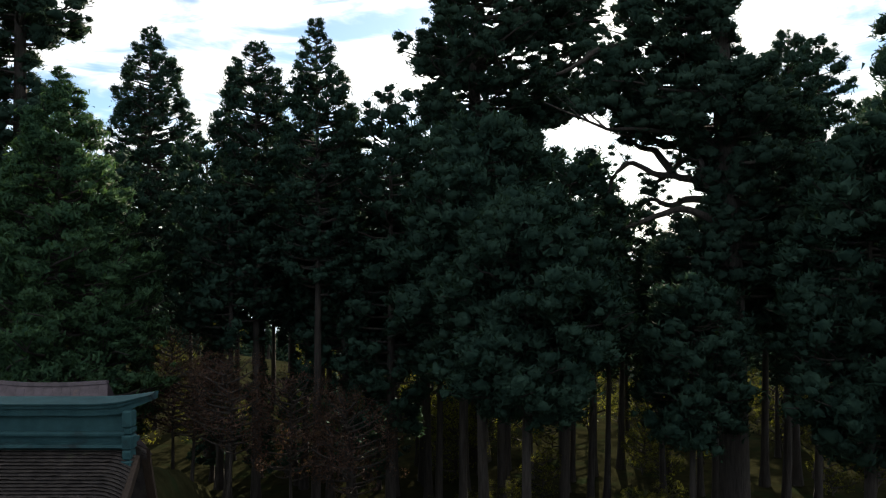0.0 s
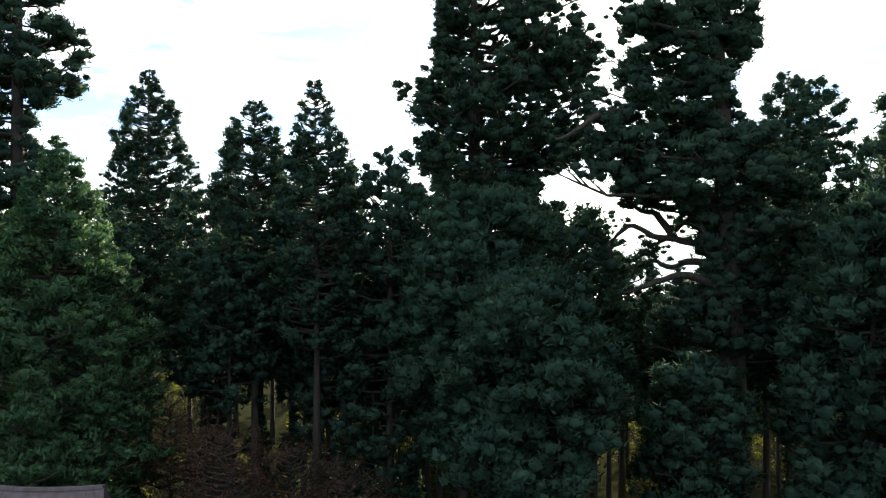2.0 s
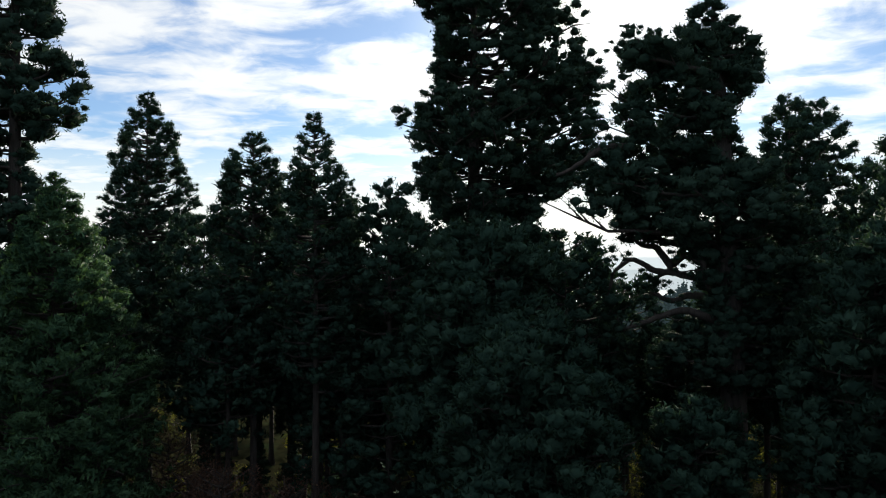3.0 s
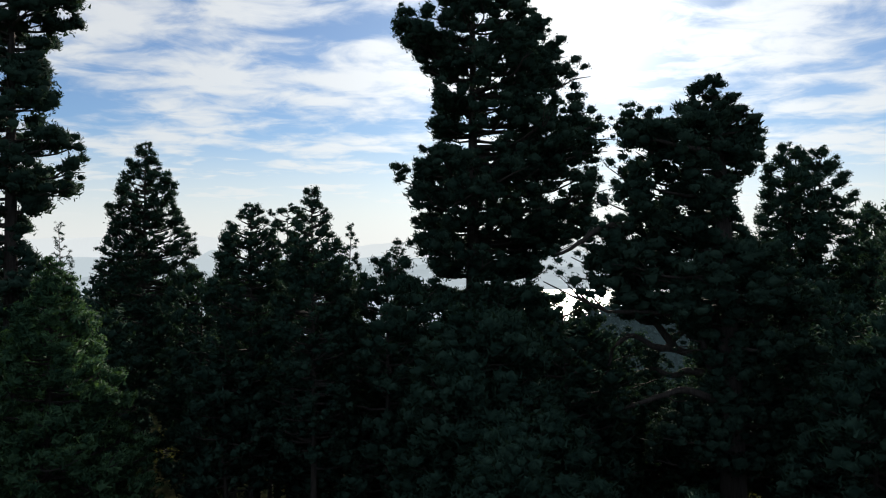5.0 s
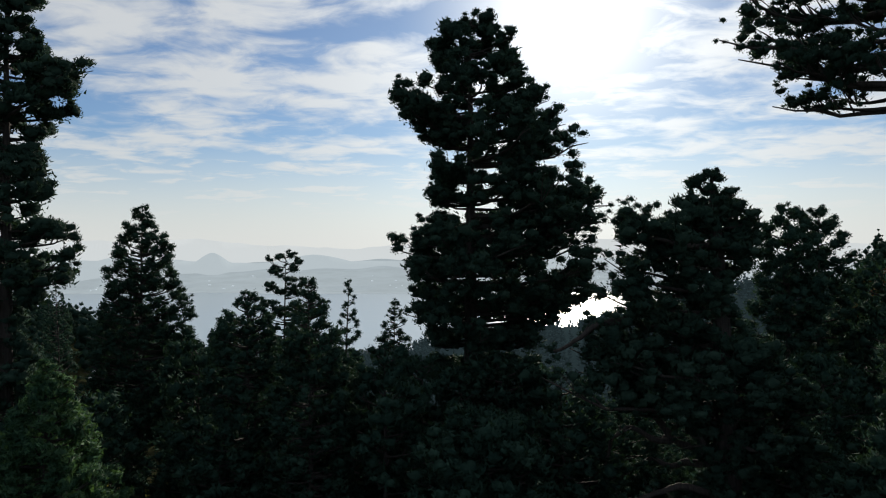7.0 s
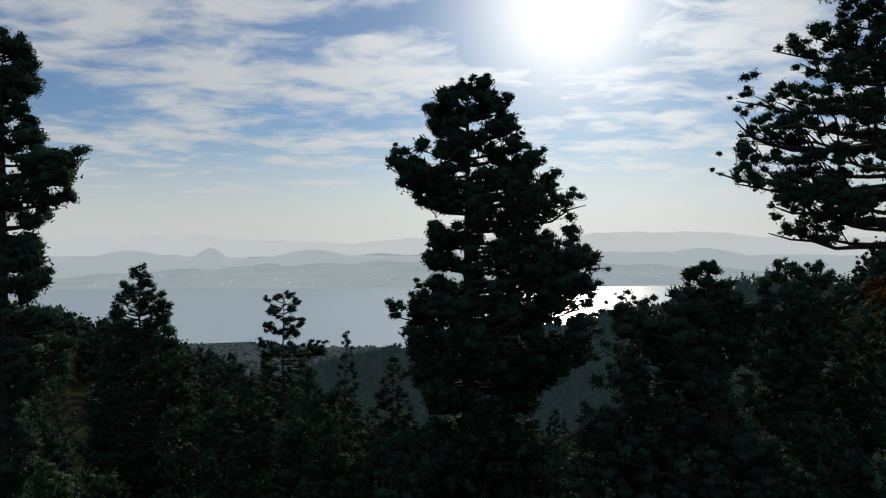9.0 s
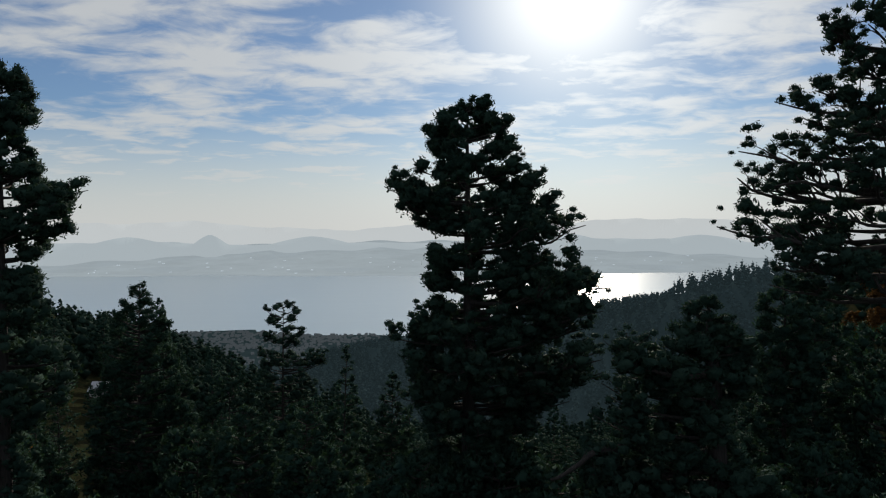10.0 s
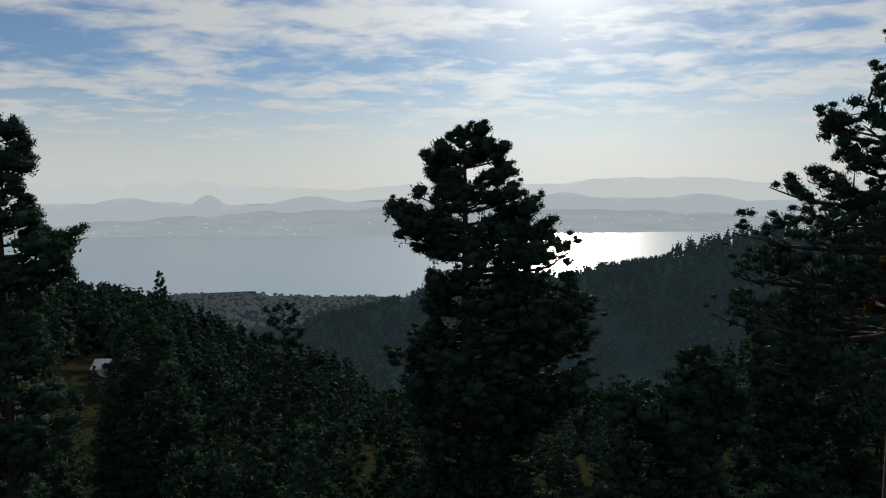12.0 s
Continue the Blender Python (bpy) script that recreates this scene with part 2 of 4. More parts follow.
def tube(heap, points, radii, sides=6, closed=True):
    points = np.asarray(points, float)
    way = np.gradient(points, axis=0)
    way /= np.linalg.norm(way, axis=1, keepdims=True) + 1e-9
    ref = np.where(np.abs(way[:, 2:3]) > 0.9, [[1.0, 0, 0]], [[0, 0, 1.0]])
    a = np.cross(way, ref)
    a /= np.linalg.norm(a, axis=1, keepdims=True) + 1e-9
    b = np.cross(way, a)
    ang = np.arange(sides) * 2 * np.pi / sides
    ring = np.cos(ang)[None, :, None] * a[:, None] + np.sin(ang)[None, :, None] * b[:, None]
    verts = (points[:, None] + ring * np.asarray(radii)[:, None, None]).reshape(-1, 3)
    i, j = np.meshgrid(np.arange(len(points) - 1), np.arange(sides), indexing="ij")
    k = (j + 1) % sides
    faces = np.stack([i * sides + j, i * sides + k, (i + 1) * sides + k, (i + 1) * sides + j], -1).reshape(-1, 4)
    heap.put(verts, faces)


def unit(v):
    return v / (np.linalg.norm(v, axis=-1, keepdims=True) + 1e-9)


GOLD = (1 + 5 ** 0.5) / 2
ICO = unit(np.array([(-1, GOLD, 0), (1, GOLD, 0), (-1, -GOLD, 0), (1, -GOLD, 0), (0, -1, GOLD), (0, 1, GOLD), (0, -1, -GOLD), (0, 1, -GOLD), (GOLD, 0, -1), (GOLD, 0, 1), (-GOLD, 0, -1), (-GOLD, 0, 1)]))
ICO_FACES = np.array([(a, b, c) for a in range(12) for b in range(a + 1, 12) for c in range(b + 1, 12)
                      if min(ICO[a] @ ICO[b], ICO[b] @ ICO[c], ICO[a] @ ICO[c]) > 0.4])
ICO_FACES = np.array([(a, b, c) if np.dot(np.cross(ICO[b] - ICO[a], ICO[c] - ICO[a]), ICO[a]) > 0 else (a, c, b) for a, b, c in ICO_FACES])
OCTA = np.array([[1, 0, 0], [-1, 0, 0], [0, 1, 0], [0, -1, 0], [0, 0, 1], [0, 0, -1]], float)
OCTA_FACES = np.array([[0, 2, 4], [2, 1, 4], [1, 3, 4], [3, 0, 4], [2, 0, 5], [1, 2, 5], [3, 1, 5], [0, 3, 5]])


def tufts(heap, rng, centres, radii, leaves, out, squash=0.8, width=0.16, length=0.55, up=0.35, core=0.62, rounded=True):
    """Rounded tufts of sprays: each a lumpy dark heart under a coat of short leaves that point outwards and up."""
    centres, radii, out = np.asarray(centres, float), np.asarray(radii, float), np.asarray(out, float)
    n = len(centres)
    flat = np.array([1, 1, squash])
    if core:
        ball, tri = (ICO, ICO_FACES) if rounded else (OCTA, OCTA_FACES)
        spin = unit(rng.normal(size=(n, len(ball), 3)) * 0.18 + ball)
        verts = centres[:, None] + spin * flat * (radii[:, None, None] * core * rng.uniform(0.72, 1.2, (n, len(ball), 1)))
        heap.put(verts.reshape(-1, 3), (np.arange(n)[:, None, None] * len(ball) + tri).reshape(-1, 3), unit(spin + out[:, None] * 0.5).reshape(-1, 3))
    d = unit(rng.normal(size=(n, leaves, 3)) + out[:, None] * 0.25 + np.array([0, 0, up * 0.6]))
    reach = radii[:, None, None] * rng.uniform(0.72, 1.1, (n, leaves, 1))
    tip = centres[:, None] + d * flat * reach
    grow = unit(d * 0.8 + out[:, None] * 0.2 + np.array([0, 0, up]) + rng.normal(size=d.shape) * 0.5)
    size = radii[:, None, None] * length * rng.uniform(0.7, 1.3, (n, leaves, 1))
    base = tip - grow * size
    side = unit(np.cross(grow, rng.normal(size=d.shape))) * size * width
    # leaves shade with the round of their tuft
    bulge = unit(d + out[:, None] * 0.5 + np.array([0, 0, 0.15]) + rng.normal(size=d.shape) * 0.25)
    flip = (np.cross(2 * side, tip - base) * bulge).sum(-1, keepdims=True) < 0
    side = np.where(flip, -side, side)
    verts = np.stack([base - side, base + side, tip], 2).reshape(-1, 3)
    heap.put(verts, np.arange(n * leaves * 3).reshape(-1, 3), np.repeat(bulge.reshape(-1, 3), 3, 0))


# ---- terrain ----
LAKE = -160.0


def smooth(a, b, x):
    t = np.clip((np.asarray(x, float) - a) / (b - a), 0, 1)
    return t * t * (3 - 2 * t)


def bump(x, y, cx, cy, sx, sy, turn=0.0):
    c, s = math.cos(radians(turn)), math.sin(radians(turn))
    u, v = (x - cx) * c + (y - cy) * s, -(x - cx) * s + (y - cy) * c
    return np.exp(-(u / sx) ** 2 - (v / sy) ** 2)


def ground_z(x, y):
    x, y = np.asarray(x, float), np.asarray(y, float)
    fall = smooth(31, 52, y + 12 * smooth(-13, -10, x)) * 8 + smooth(80, 420, y) * 95 + smooth(420, 1300, y) * 53
    z = -fall
    z = z + 95 * bump(x, y, -215, 330, 140, 210, -15)        # wooded spur, falling to the valley
    z = z + 106 * bump(x, y, 330, 690, 230, 200, 10)          # wooded ridge across the valley
    z = z + 135 * bump(x, y, 225, 275, 85, 130, 0)            # slope with the road
    z = z + 48 * bump(x, y, 55, 860, 200, 110, 0)          # lower hill
    z = z + smooth(-20, -120, y) * 30                        # hillside behind
    z = z + (np.sin(x * 0.06 + y * 0.03) + np.sin(y * 0.083 - x * 0.04)) * 0.5 * smooth(30, 120, np.hypot(x, y))
    wave = np.sin(x * 0.0042 + 1.0) * 45 + np.sin(x * 0.011) * 22 + np.sin(x * 0.027 + 2) * 8
    wave_far = np.sin(x * 0.0031 + 2.0) * 60 + np.sin(x * 0.009 + 1) * 26 + np.sin(x * 0.031) * 10
    shore = LAKE + 2.5
    near = smooth(960, 1090, y)
    z = z * (1 - near) + shore * near
    lake = smooth(1385, 1405, y + wave * 0.6 + 75 * smooth(-200, -420, x) * -1) * (1 - smooth(3290, 3330, y + wave_far))
    z = z - lake * 9
    lagoon = bump(x, y, -1300, 3560, 130, 90) + bump(x, y, -430, 3520, 110, 70) + bump(x, y, -1730, 3540, 110, 60) + bump(x, y, 1020, 3540, 130, 80) + bump(x, y, -900, 3960, 50, 90) + bump(x, y, -640, 3480, 60, 40)
    rise = np.clip((y - 3400) / 1000, 0, 1.4) * 100
    pool = smooth(0.35, 0.6, lagoon)
    z = z + rise * (1 - pool) - pool * 6
    return z


def build_ground():
    rows = np.concatenate([np.linspace(0, 120, 41), np.geomspace(126, 1300, 70), np.linspace(1320, 1440, 16), np.linspace(1500, 3200, 12), np.linspace(3230, 4100, 116), np.geomspace(4140, 4900, 12)])
    ang = np.concatenate([np.radians(np.linspace(-60, 60, 261)), np.radians(np.linspace(64, 296, 59))])
    r, a = np.meshgrid(rows, ang, indexing="ij")
    x, y = r * np.sin(a), r * np.cos(a)
    z = ground_z(x, y)
    m, n = r.shape
    i, j = np.meshgrid(np.arange(m - 1), np.arange(n), indexing="ij")
    k = (j + 1) % n
    faces = np.stack([i * n + j, (i + 1) * n + j, (i + 1) * n + k, i * n + k], -1).reshape(-1, 4)
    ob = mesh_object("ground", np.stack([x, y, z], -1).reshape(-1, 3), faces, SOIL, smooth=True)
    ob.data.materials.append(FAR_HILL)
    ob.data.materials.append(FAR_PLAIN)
    # the farther rings take the materials with painted haze
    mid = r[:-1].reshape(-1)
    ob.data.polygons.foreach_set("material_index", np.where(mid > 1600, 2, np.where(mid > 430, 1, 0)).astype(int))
    tagged(ob, "wooded mountain ground falling to a lakeside plain", "ground", kind="structure")
    xs = [(-4900, 1250), (4900, 1250), (4900, 4200), (-4900, 4200)]
    lake = mesh_object("water", [(x, y, LAKE) for x, y in xs], [(0, 1, 2, 3)], WATER)
    tagged(lake, "calm pale lake glittering below the sun", "lake", kind="structure")


def far_range(name, label, dist, depth, heights, mat, seed, wide=52):
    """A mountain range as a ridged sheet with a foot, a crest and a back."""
    ang = np.radians(np.linspace(-wide, wide, 420))
    rng = np.random.default_rng(seed)
    crest = np.zeros_like(ang)
    for f, amp in ((9, 0.5), (21, 0.28), (47, 0.16), (110, 0.07), (230, 0.035)):
        crest += amp * np.sin(ang * f + rng.uniform(0, 6.28))
    crest = heights[0] + (heights[1] - heights[0]) * (0.5 + 0.5 * crest / 0.75)
    for px, hgt, half in heights[2]:
        a0 = math.atan((px - 784) / 1331)
        crest = np.maximum(crest, LAKE + (hgt - LAKE) * np.exp(-(np.abs(ang - a0) / half) ** 1.6))
    steps = [(0.0, -depth), (0.35, -depth * 0.6), (0.72, -depth * 0.25), (1.0, 0.0), (0.5, depth * 0.3), (0, depth * 0.5)]
    rows = []
    for k, (s, off) in enumerate(steps):
        rr = (dist + off) * (1 + 0.012 * np.sin(ang * (60 + 13 * k) + k))
        z = LAKE + (crest - LAKE) * s + (4 * np.sin(ang * 90 + 2 * k) * (0 < s < 1))
        rows.append(np.stack([rr * np.sin(ang), rr * np.cos(ang), z], -1))
    v = np.concatenate(rows)
    n = len(ang)
    i, j = np.meshgrid(np.arange(len(steps) - 1), np.arange(n - 1), indexing="ij")
    faces = np.stack([i * n + j, i * n + j + 1, (i + 1) * n + j + 1, (i + 1) * n + j], -1).reshape(-1, 4)
    ob = mesh_object(name, v, faces, mat, smooth=True)
    tagged(ob, label, "mountains", kind="structure")


build_ground()
# both ranges glow with painted haze; no real air dims them
far_range("backdrop", "mountain range beyond the lake with blue haze painted in", 4400, 300, (-45, -12, [(380, 21, 0.040), (235, 10, 0.10), (560, 8, 0.11), (1010, 18, 0.10), (1250, 6, 0.12)]), FAR_RANGE, 4)
far_range("backdrop", "farthest mountain range with pale haze painted in", 4800, 250, (45, 105, []), FARTHEST, 9)


# ---- trees ----
def cone(u):
    return (1 - u) ** 0.8 * min(1.0, 0.35 + 3.2 * u)


def bullet(u):
    return (1 - u) ** 0.5 * min(1.0, 0.5 + 2.5 * u)


def dome(u):
    return math.sqrt(max(0.0, 1 - u ** 2.6)) * min(1.0, 0.5 + 2.5 * u)


def ragged(u):
    return (1 - u) ** 0.6 * (0.72 + 0.28 * math.sin(u * 19 + 1))


def tree(name, label, category, x, y, top, reach, clear, shape, limbs, seed, trunk=0.5, leaf=NEEDLES, leaves=36, tuft=(0.5, 0.9), custom=(), squash=0.8,
         rise=0.05, curve=0.12, pad=0.22, dense=1.0, group="", sides=8, width=0.17, length=0.46, core=0.55, twigs=0.3, bark=BARK, base=None, start=0.2, wobble=0.25, thick=0.1, crooked=(), taper=0.85, droop=0.1, bough_sides=5, gnarl=0.27, rounded=True, sprigs=0, lean_x=0.0, profile=(), depth=0.9, tier=1.2, levels=(), vary=(0.78, 1.16)):
    """A trunk with limbs that carry pads of tufts. custom: limbs of their own (height, azimuth, length, rise); crooked: bare limbs as lines of (x, y, z);
    profile: how far the crown reaches to -x and to +x at a height, as (z, reach, reach), in place of shape; depth: its reach along y in parts of that; tier: the height between its tiers;
    levels: the heights of tiers that stand at uneven steps."""
    rng = np.random.default_rng(seed)
    z0 = float(ground_z(x, y)) - 0.25 if base is None else base
    H = top - z0
    root = new(name)
    root.location = (x, y, z0)
    tagged(root, label, category, group)
    wood, crown, boughs = Heap(), Heap(), Heap()
    t = np.linspace(0, 1, 14)
    lean = rng.normal(size=2) * wobble
    axis = np.stack([lean[0] * np.sin(t * 3.0), lean[1] * np.sin(t * 2.3 + 0.3) - lean[1] * 0.29, t * H * 0.985], -1)
    axis[:, :2] -= axis[0, :2]
    axis[:, 0] += lean_x * t * t
    tube(wood, axis, trunk * (0.05 + 0.95 * (1 - t) ** taper) * (1 + 0.5 * np.exp(-t * 30)), sides)

    def on_axis(z):
        s = np.clip(z / (H * 0.985), 0, 1)
        return np.array([np.interp(s, t, axis[:, 0]), np.interp(s, t, axis[:, 1]), z])

    centres, radii, outs = [], [], []

    def limb(heap, z, az, L, up, bend, stout, more=1.0):
        way = np.array([math.cos(az), math.sin(az), 0])
        across = np.array([-way[1], way[0], 0])
        s = np.linspace(0, 1, 7)
        sway = rng.normal() * 0.12 * L
        p = on_axis(z) + way * (L * s)[:, None] + across * (sway * np.sin(s * 3))[:, None]
        p[:, 2] += L * (up * s + bend * s * s) - 0.05 * L * np.sin(s * 3.1) + rng.normal(size=7) * 0.02 * L * s
        tube(heap, p, stout * (1 - 0.9 * s) + 0.012, bough_sides)
        count = max(2, int(dense * more * (1.5 + L * 2.0)))
        # tufts gather in a few pads along the limb
        knots = rng.uniform(start, 0.95, max(1, int(L * 0.7))).tolist() + [0.8, 0.92]
        for _ in range(count):
            q = float(np.clip(knots[rng.integers(len(knots))] + rng.normal() * 0.065, start * 0.8, 0.95))
            c = np.array([np.interp(q, s, p[:, i]) for i in range(3)])
            spread = pad * L * (0.4 + 0.8 * math.sin(min(q, 0.9) * 3.3) ** 2) + 0.12
            c = c + across * float(np.clip(rng.normal(), -1.6, 1.6)) * spread + way * rng.normal() * 0.12 * L * pad
            c[2] += rng.normal() * droop + min(1.3, abs(rng.normal())) * min(1.3, thick * L + 0.15)
            centres.append(c)
            radii.append(rng.uniform(*tuft) * (0.75 if q > 0.9 else 1.0) * min(1.0, 0.45 + 0.3 * L))
            outs.append(way)
            if rng.uniform() < twigs:
                m = np.array([np.interp(max(0.1, q - 0.15), s, p[:, i]) for i in range(3)])
                tube(boughs, [m, (m + c) / 2 + [0, 0, 0.05], c], [0.035 + 0.004 * L, 0.025, 0.01], 4)

    if profile:
        heights, lefts, rights = np.array(sorted(profile)).T
        for k in range(limbs):
            u = (k + rng.uniform(0.1, 0.9)) / limbs
            az = k * 2.399 + rng.normal() * 0.25
            az -= 0.3 * math.sin(2 * az)
            c, sn = math.cos(az), math.sin(az)
            z = heights[0] + (heights[-1] - heights[0]) * u
            if levels:
                z = min(levels, key=lambda a: abs(a - z)) + rng.normal() * 0.26
            else:
                z = (round(z / tier + 0.3 * c) - 0.3 * c) * tier + rng.normal() * 0.19 * tier
            side = np.interp(z, heights, rights if c > 0 else lefts)
            deep = depth * (np.interp(z, heights, rights) + np.interp(z, heights, lefts)) / 2
            L = max(0.3, (1 / math.hypot(c / side, sn / deep)) * rng.uniform(*vary) - 0.35 * tuft[1])
            up = rise + 0.25 * u * u
            limb(boughs, min(H * 0.98, max(0.5, z - z0 - (up + curve) * L)), az, L, up, curve, 0.04 + 0.016 * L)
        limbs = 0
    for k in range(limbs):
        u = (k + rng.uniform(0.1, 0.9)) / limbs
        z = H * (clear + (0.985 - clear) * u)
        L = max(0.35, reach * shape(u) * rng.uniform(0.72, 1.12))
        limb(boughs, z, k * 2.399 + rng.normal() * 0.3, L, rise + 0.35 * u * u, curve, 0.03 + 0.014 * L)
    for z, az, L, up in custom:
        own = Heap()
        limb(own, z - z0, radians(az), L, up, curve, 0.08 + 0.025 * L, 1.7)
        own.make("limb", bark, root, smooth=True)
    for line in crooked:
        own = Heap()
        pts = np.array([(a - x, b - y, c - z0) for a, b, c in line])
        k = np.linspace(0, len(pts) - 1, 3 * len(pts))
        fine = np.stack([np.interp(k, range(len(pts)), pts[:, i]) for i in range(3)], -1)
        fine[1:-1] = (fine[:-2] + 2 * fine[1:-1] + fine[2:]) / 4
        fine[1:-1] += rng.normal(size=(len(fine) - 2, 3)) * 0.04
        tube(own, fine, np.linspace(gnarl, gnarl / 3, len(fine)), 7)
        for _ in range(5):
            a = fine[rng.integers(len(fine) // 3, len(fine))]
            b = a + rng.normal(size=3) * [0.7, 0.7, 0.5] + [0, 0, 0.4]
            tube(own, [a, (a + b) / 2 + rng.normal(size=3) * 0.15, b], [0.06, 0.04, 0.015], 4)
            for _ in range(sprigs):
                centres.append(b + rng.normal(size=3) * 0.28)
                radii.append(rng.uniform(0.16, 0.42)); outs.append(np.array([-0.5, 0, 0.5]))
        for _ in range(sprigs * 2):
            centres.append(fine[-1] + rng.normal(size=3) * 0.4)
            radii.append(rng.uniform(0.2, 0.5)); outs.append(np.array([-0.5, 0, 0.5]))
        own.make("limb", bark, root, "thick bare crooked limb", smooth=True)
    for k in range(6):
        centres.append(on_axis(H * (0.95 + 0.009 * k)) + rng.normal(size=3) * [0.15, 0.15, 0.05])
        radii.append(tuft[0] * (0.95 - 0.15 * k)); outs.append(np.array([0, 0, 1.0]))
    tufts(crown, rng, centres, radii, leaves, outs, squash, width, length, core=core, rounded=rounded)
    wood.make("trunk", bark, root, smooth=True)
    tagged(boughs.make("branchwork", bark, root, smooth=True), kind="stuff")
    crown.make("crown", leaf, root)
    return root


OLD = dict(leaf=NEEDLES_OLD, category="tree", reach=0, clear=0, shape=None, squash=0.75, pad=0.19, thick=0.11, droop=0.12, core=0.64, length=0.4, width=0.21)
# the tall old cedar in the middle
tree("cedar_tree", "tall old cedar with ragged tiers of dark foliage", x=2.6, y=61.5, top=45.3, limbs=205, seed=11, trunk=0.95, leaves=56, tuft=(0.38, 0.95), rise=0.05, curve=0.06, dense=1.15, start=0.38, vary=(0.62, 1.13), levels=(45.0, 43.8, 42.5, 41.0, 39.8, 38.5, 36.9, 34.9, 32.4, 30.3, 28.5, 26.6, 24.8, 22.8, 21.0, 19.0, 16.5),
     profile=[(45.3, 1.5, 1.7), (43.9, 2.0, 2.2), (42.9, 4.5, 3.9), (41.2, 4.6, 4.9), (40.2, 3.4, 5.4), (39.4, 4.6, 6.4), (38.6, 7.0, 7.1), (37.8, 6.9, 7.6), (37.0, 5.8, 8.4), (36.2, 5.4, 10.2), (35.2, 5.3, 11.4), (34.2, 5.2, 11.5), (33.4, 3.5, 11.2),
              (32.4, 4.2, 11.4), (31.2, 4.6, 11.6), (30.2, 4.4, 12.2), (28.7, 4.4, 12.4), (27.4, 6.4, 11.6), (26.6, 6.9, 12.4), (25.4, 5.0, 12.8), (24.2, 4.8, 12.6), (22.6, 5.0, 11.4), (20.4, 5.2, 8.8), (17.0, 4.6, 6.4), (14.0, 2.0, 3.0)], **OLD)
# the thick-limbed old cedar beside it
tree("cedar_tree", "old cedar with a dense domed top and heavy crooked limbs", x=17.3, y=44.5, top=31.0, lean_x=-1.4, limbs=230, seed=21, trunk=0.95, taper=0.4, leaves=52, tuft=(0.4, 0.85), rise=0.0, curve=0.05, dense=1.1,
     wobble=0.05, start=0.22, tier=0.7, depth=0.5, sprigs=3,
     profile=[(31.0, 0.4, 0.4), (30.3, 0.9, 0.8), (29.4, 1.7, 1.3), (28.4, 2.7, 2.0), (27.6, 4.2, 2.4), (26.4, 5.4, 2.4), (25.2, 6.7, 2.1), (24.5, 6.4, 1.2), (24.0, 5.6, 0.8), (23.4, 7.4, 0.8), (22.0, 7.5, 0.9), (20.8, 7.8, 1.8), (20.0, 9.6, 3.0),
              (18.4, 10.6, 4.4), (17.4, 9.2, 5.2), (16.8, 5.6, 5.4), (15.8, 2.4, 5.6), (12.5, 1.6, 5.4), (10.6, 4.0, 4.6), (9.4, 6.0, 4.0), (7.6, 4.6, 3.6)],
     custom=[(26.2, 184, 6.0, 0.12), (20.6, 186, 7.6, -0.1), (19.0, 176, 8.4, -0.06), (15.2, 300, 4.2, -0.1), (12.8, 320, 4.6, -0.05), (17.6, 285, 4.0, -0.1), (14.0, 345, 5.4, -0.05), (20.2, 300, 3.4, -0.1), (10.4, 330, 5.0, 0.0)],
     crooked=[[(17.2, 44.5, 11.2), (14.6, 44.2, 12.4), (13.0, 44.2, 12.2), (11.4, 44.4, 11.4), (10.4, 44.4, 11.2)],
              [(17.0, 45, 12.2), (15.6, 45.6, 14.2), (14.2, 46, 14.4), (12.8, 46, 14.6), (11.6, 46.2, 15.4), (10.6, 46.4, 14.6), (10.0, 46.5, 12.6)],
              [(17.0, 45, 13.8), (15.4, 46.4, 16.8), (13.6, 46.3, 16.2), (12.4, 46.2, 17.4), (11.4, 46, 17.0)],
              [(14.2, 46, 14.4), (13.2, 46, 16.0), (12.0, 45.8, 16.2), (11.0, 45.6, 16.8)],
              [(17.0, 44.6, 13.0), (15.5, 44.2, 13.6), (15.1, 44.0, 15.4), (14.2, 43.8, 16.6)],
              [(13.4, 44.5, 26.0), (12.4, 44.3, 26.2), (11.9, 44.2, 27.2), (11.5, 44.1, 28.0)],
              [(12.4, 44.3, 26.2), (11.4, 44.4, 26.8), (10.8, 44.3, 27.4), (10.6, 44.2, 28.0)],
              [(17.0, 45.2, 12.6), (15.2, 46.6, 13.2), (14.4, 47.0, 12.6), (13.2, 47.2, 13.2), (12.0, 47.2, 12.6)],
              [(17.0, 45.2, 15.4), (15.0, 46.8, 15.6), (14.0, 47.0, 14.6), (13.0, 47.0, 14.0)],
              [(11.0, 44.3, 21.9), (9.6, 44.1, 21.8), (8.9, 44.0, 21.6), (8.1, 43.9, 20.9), (6.6, 43.8, 20.2)]], **OLD)
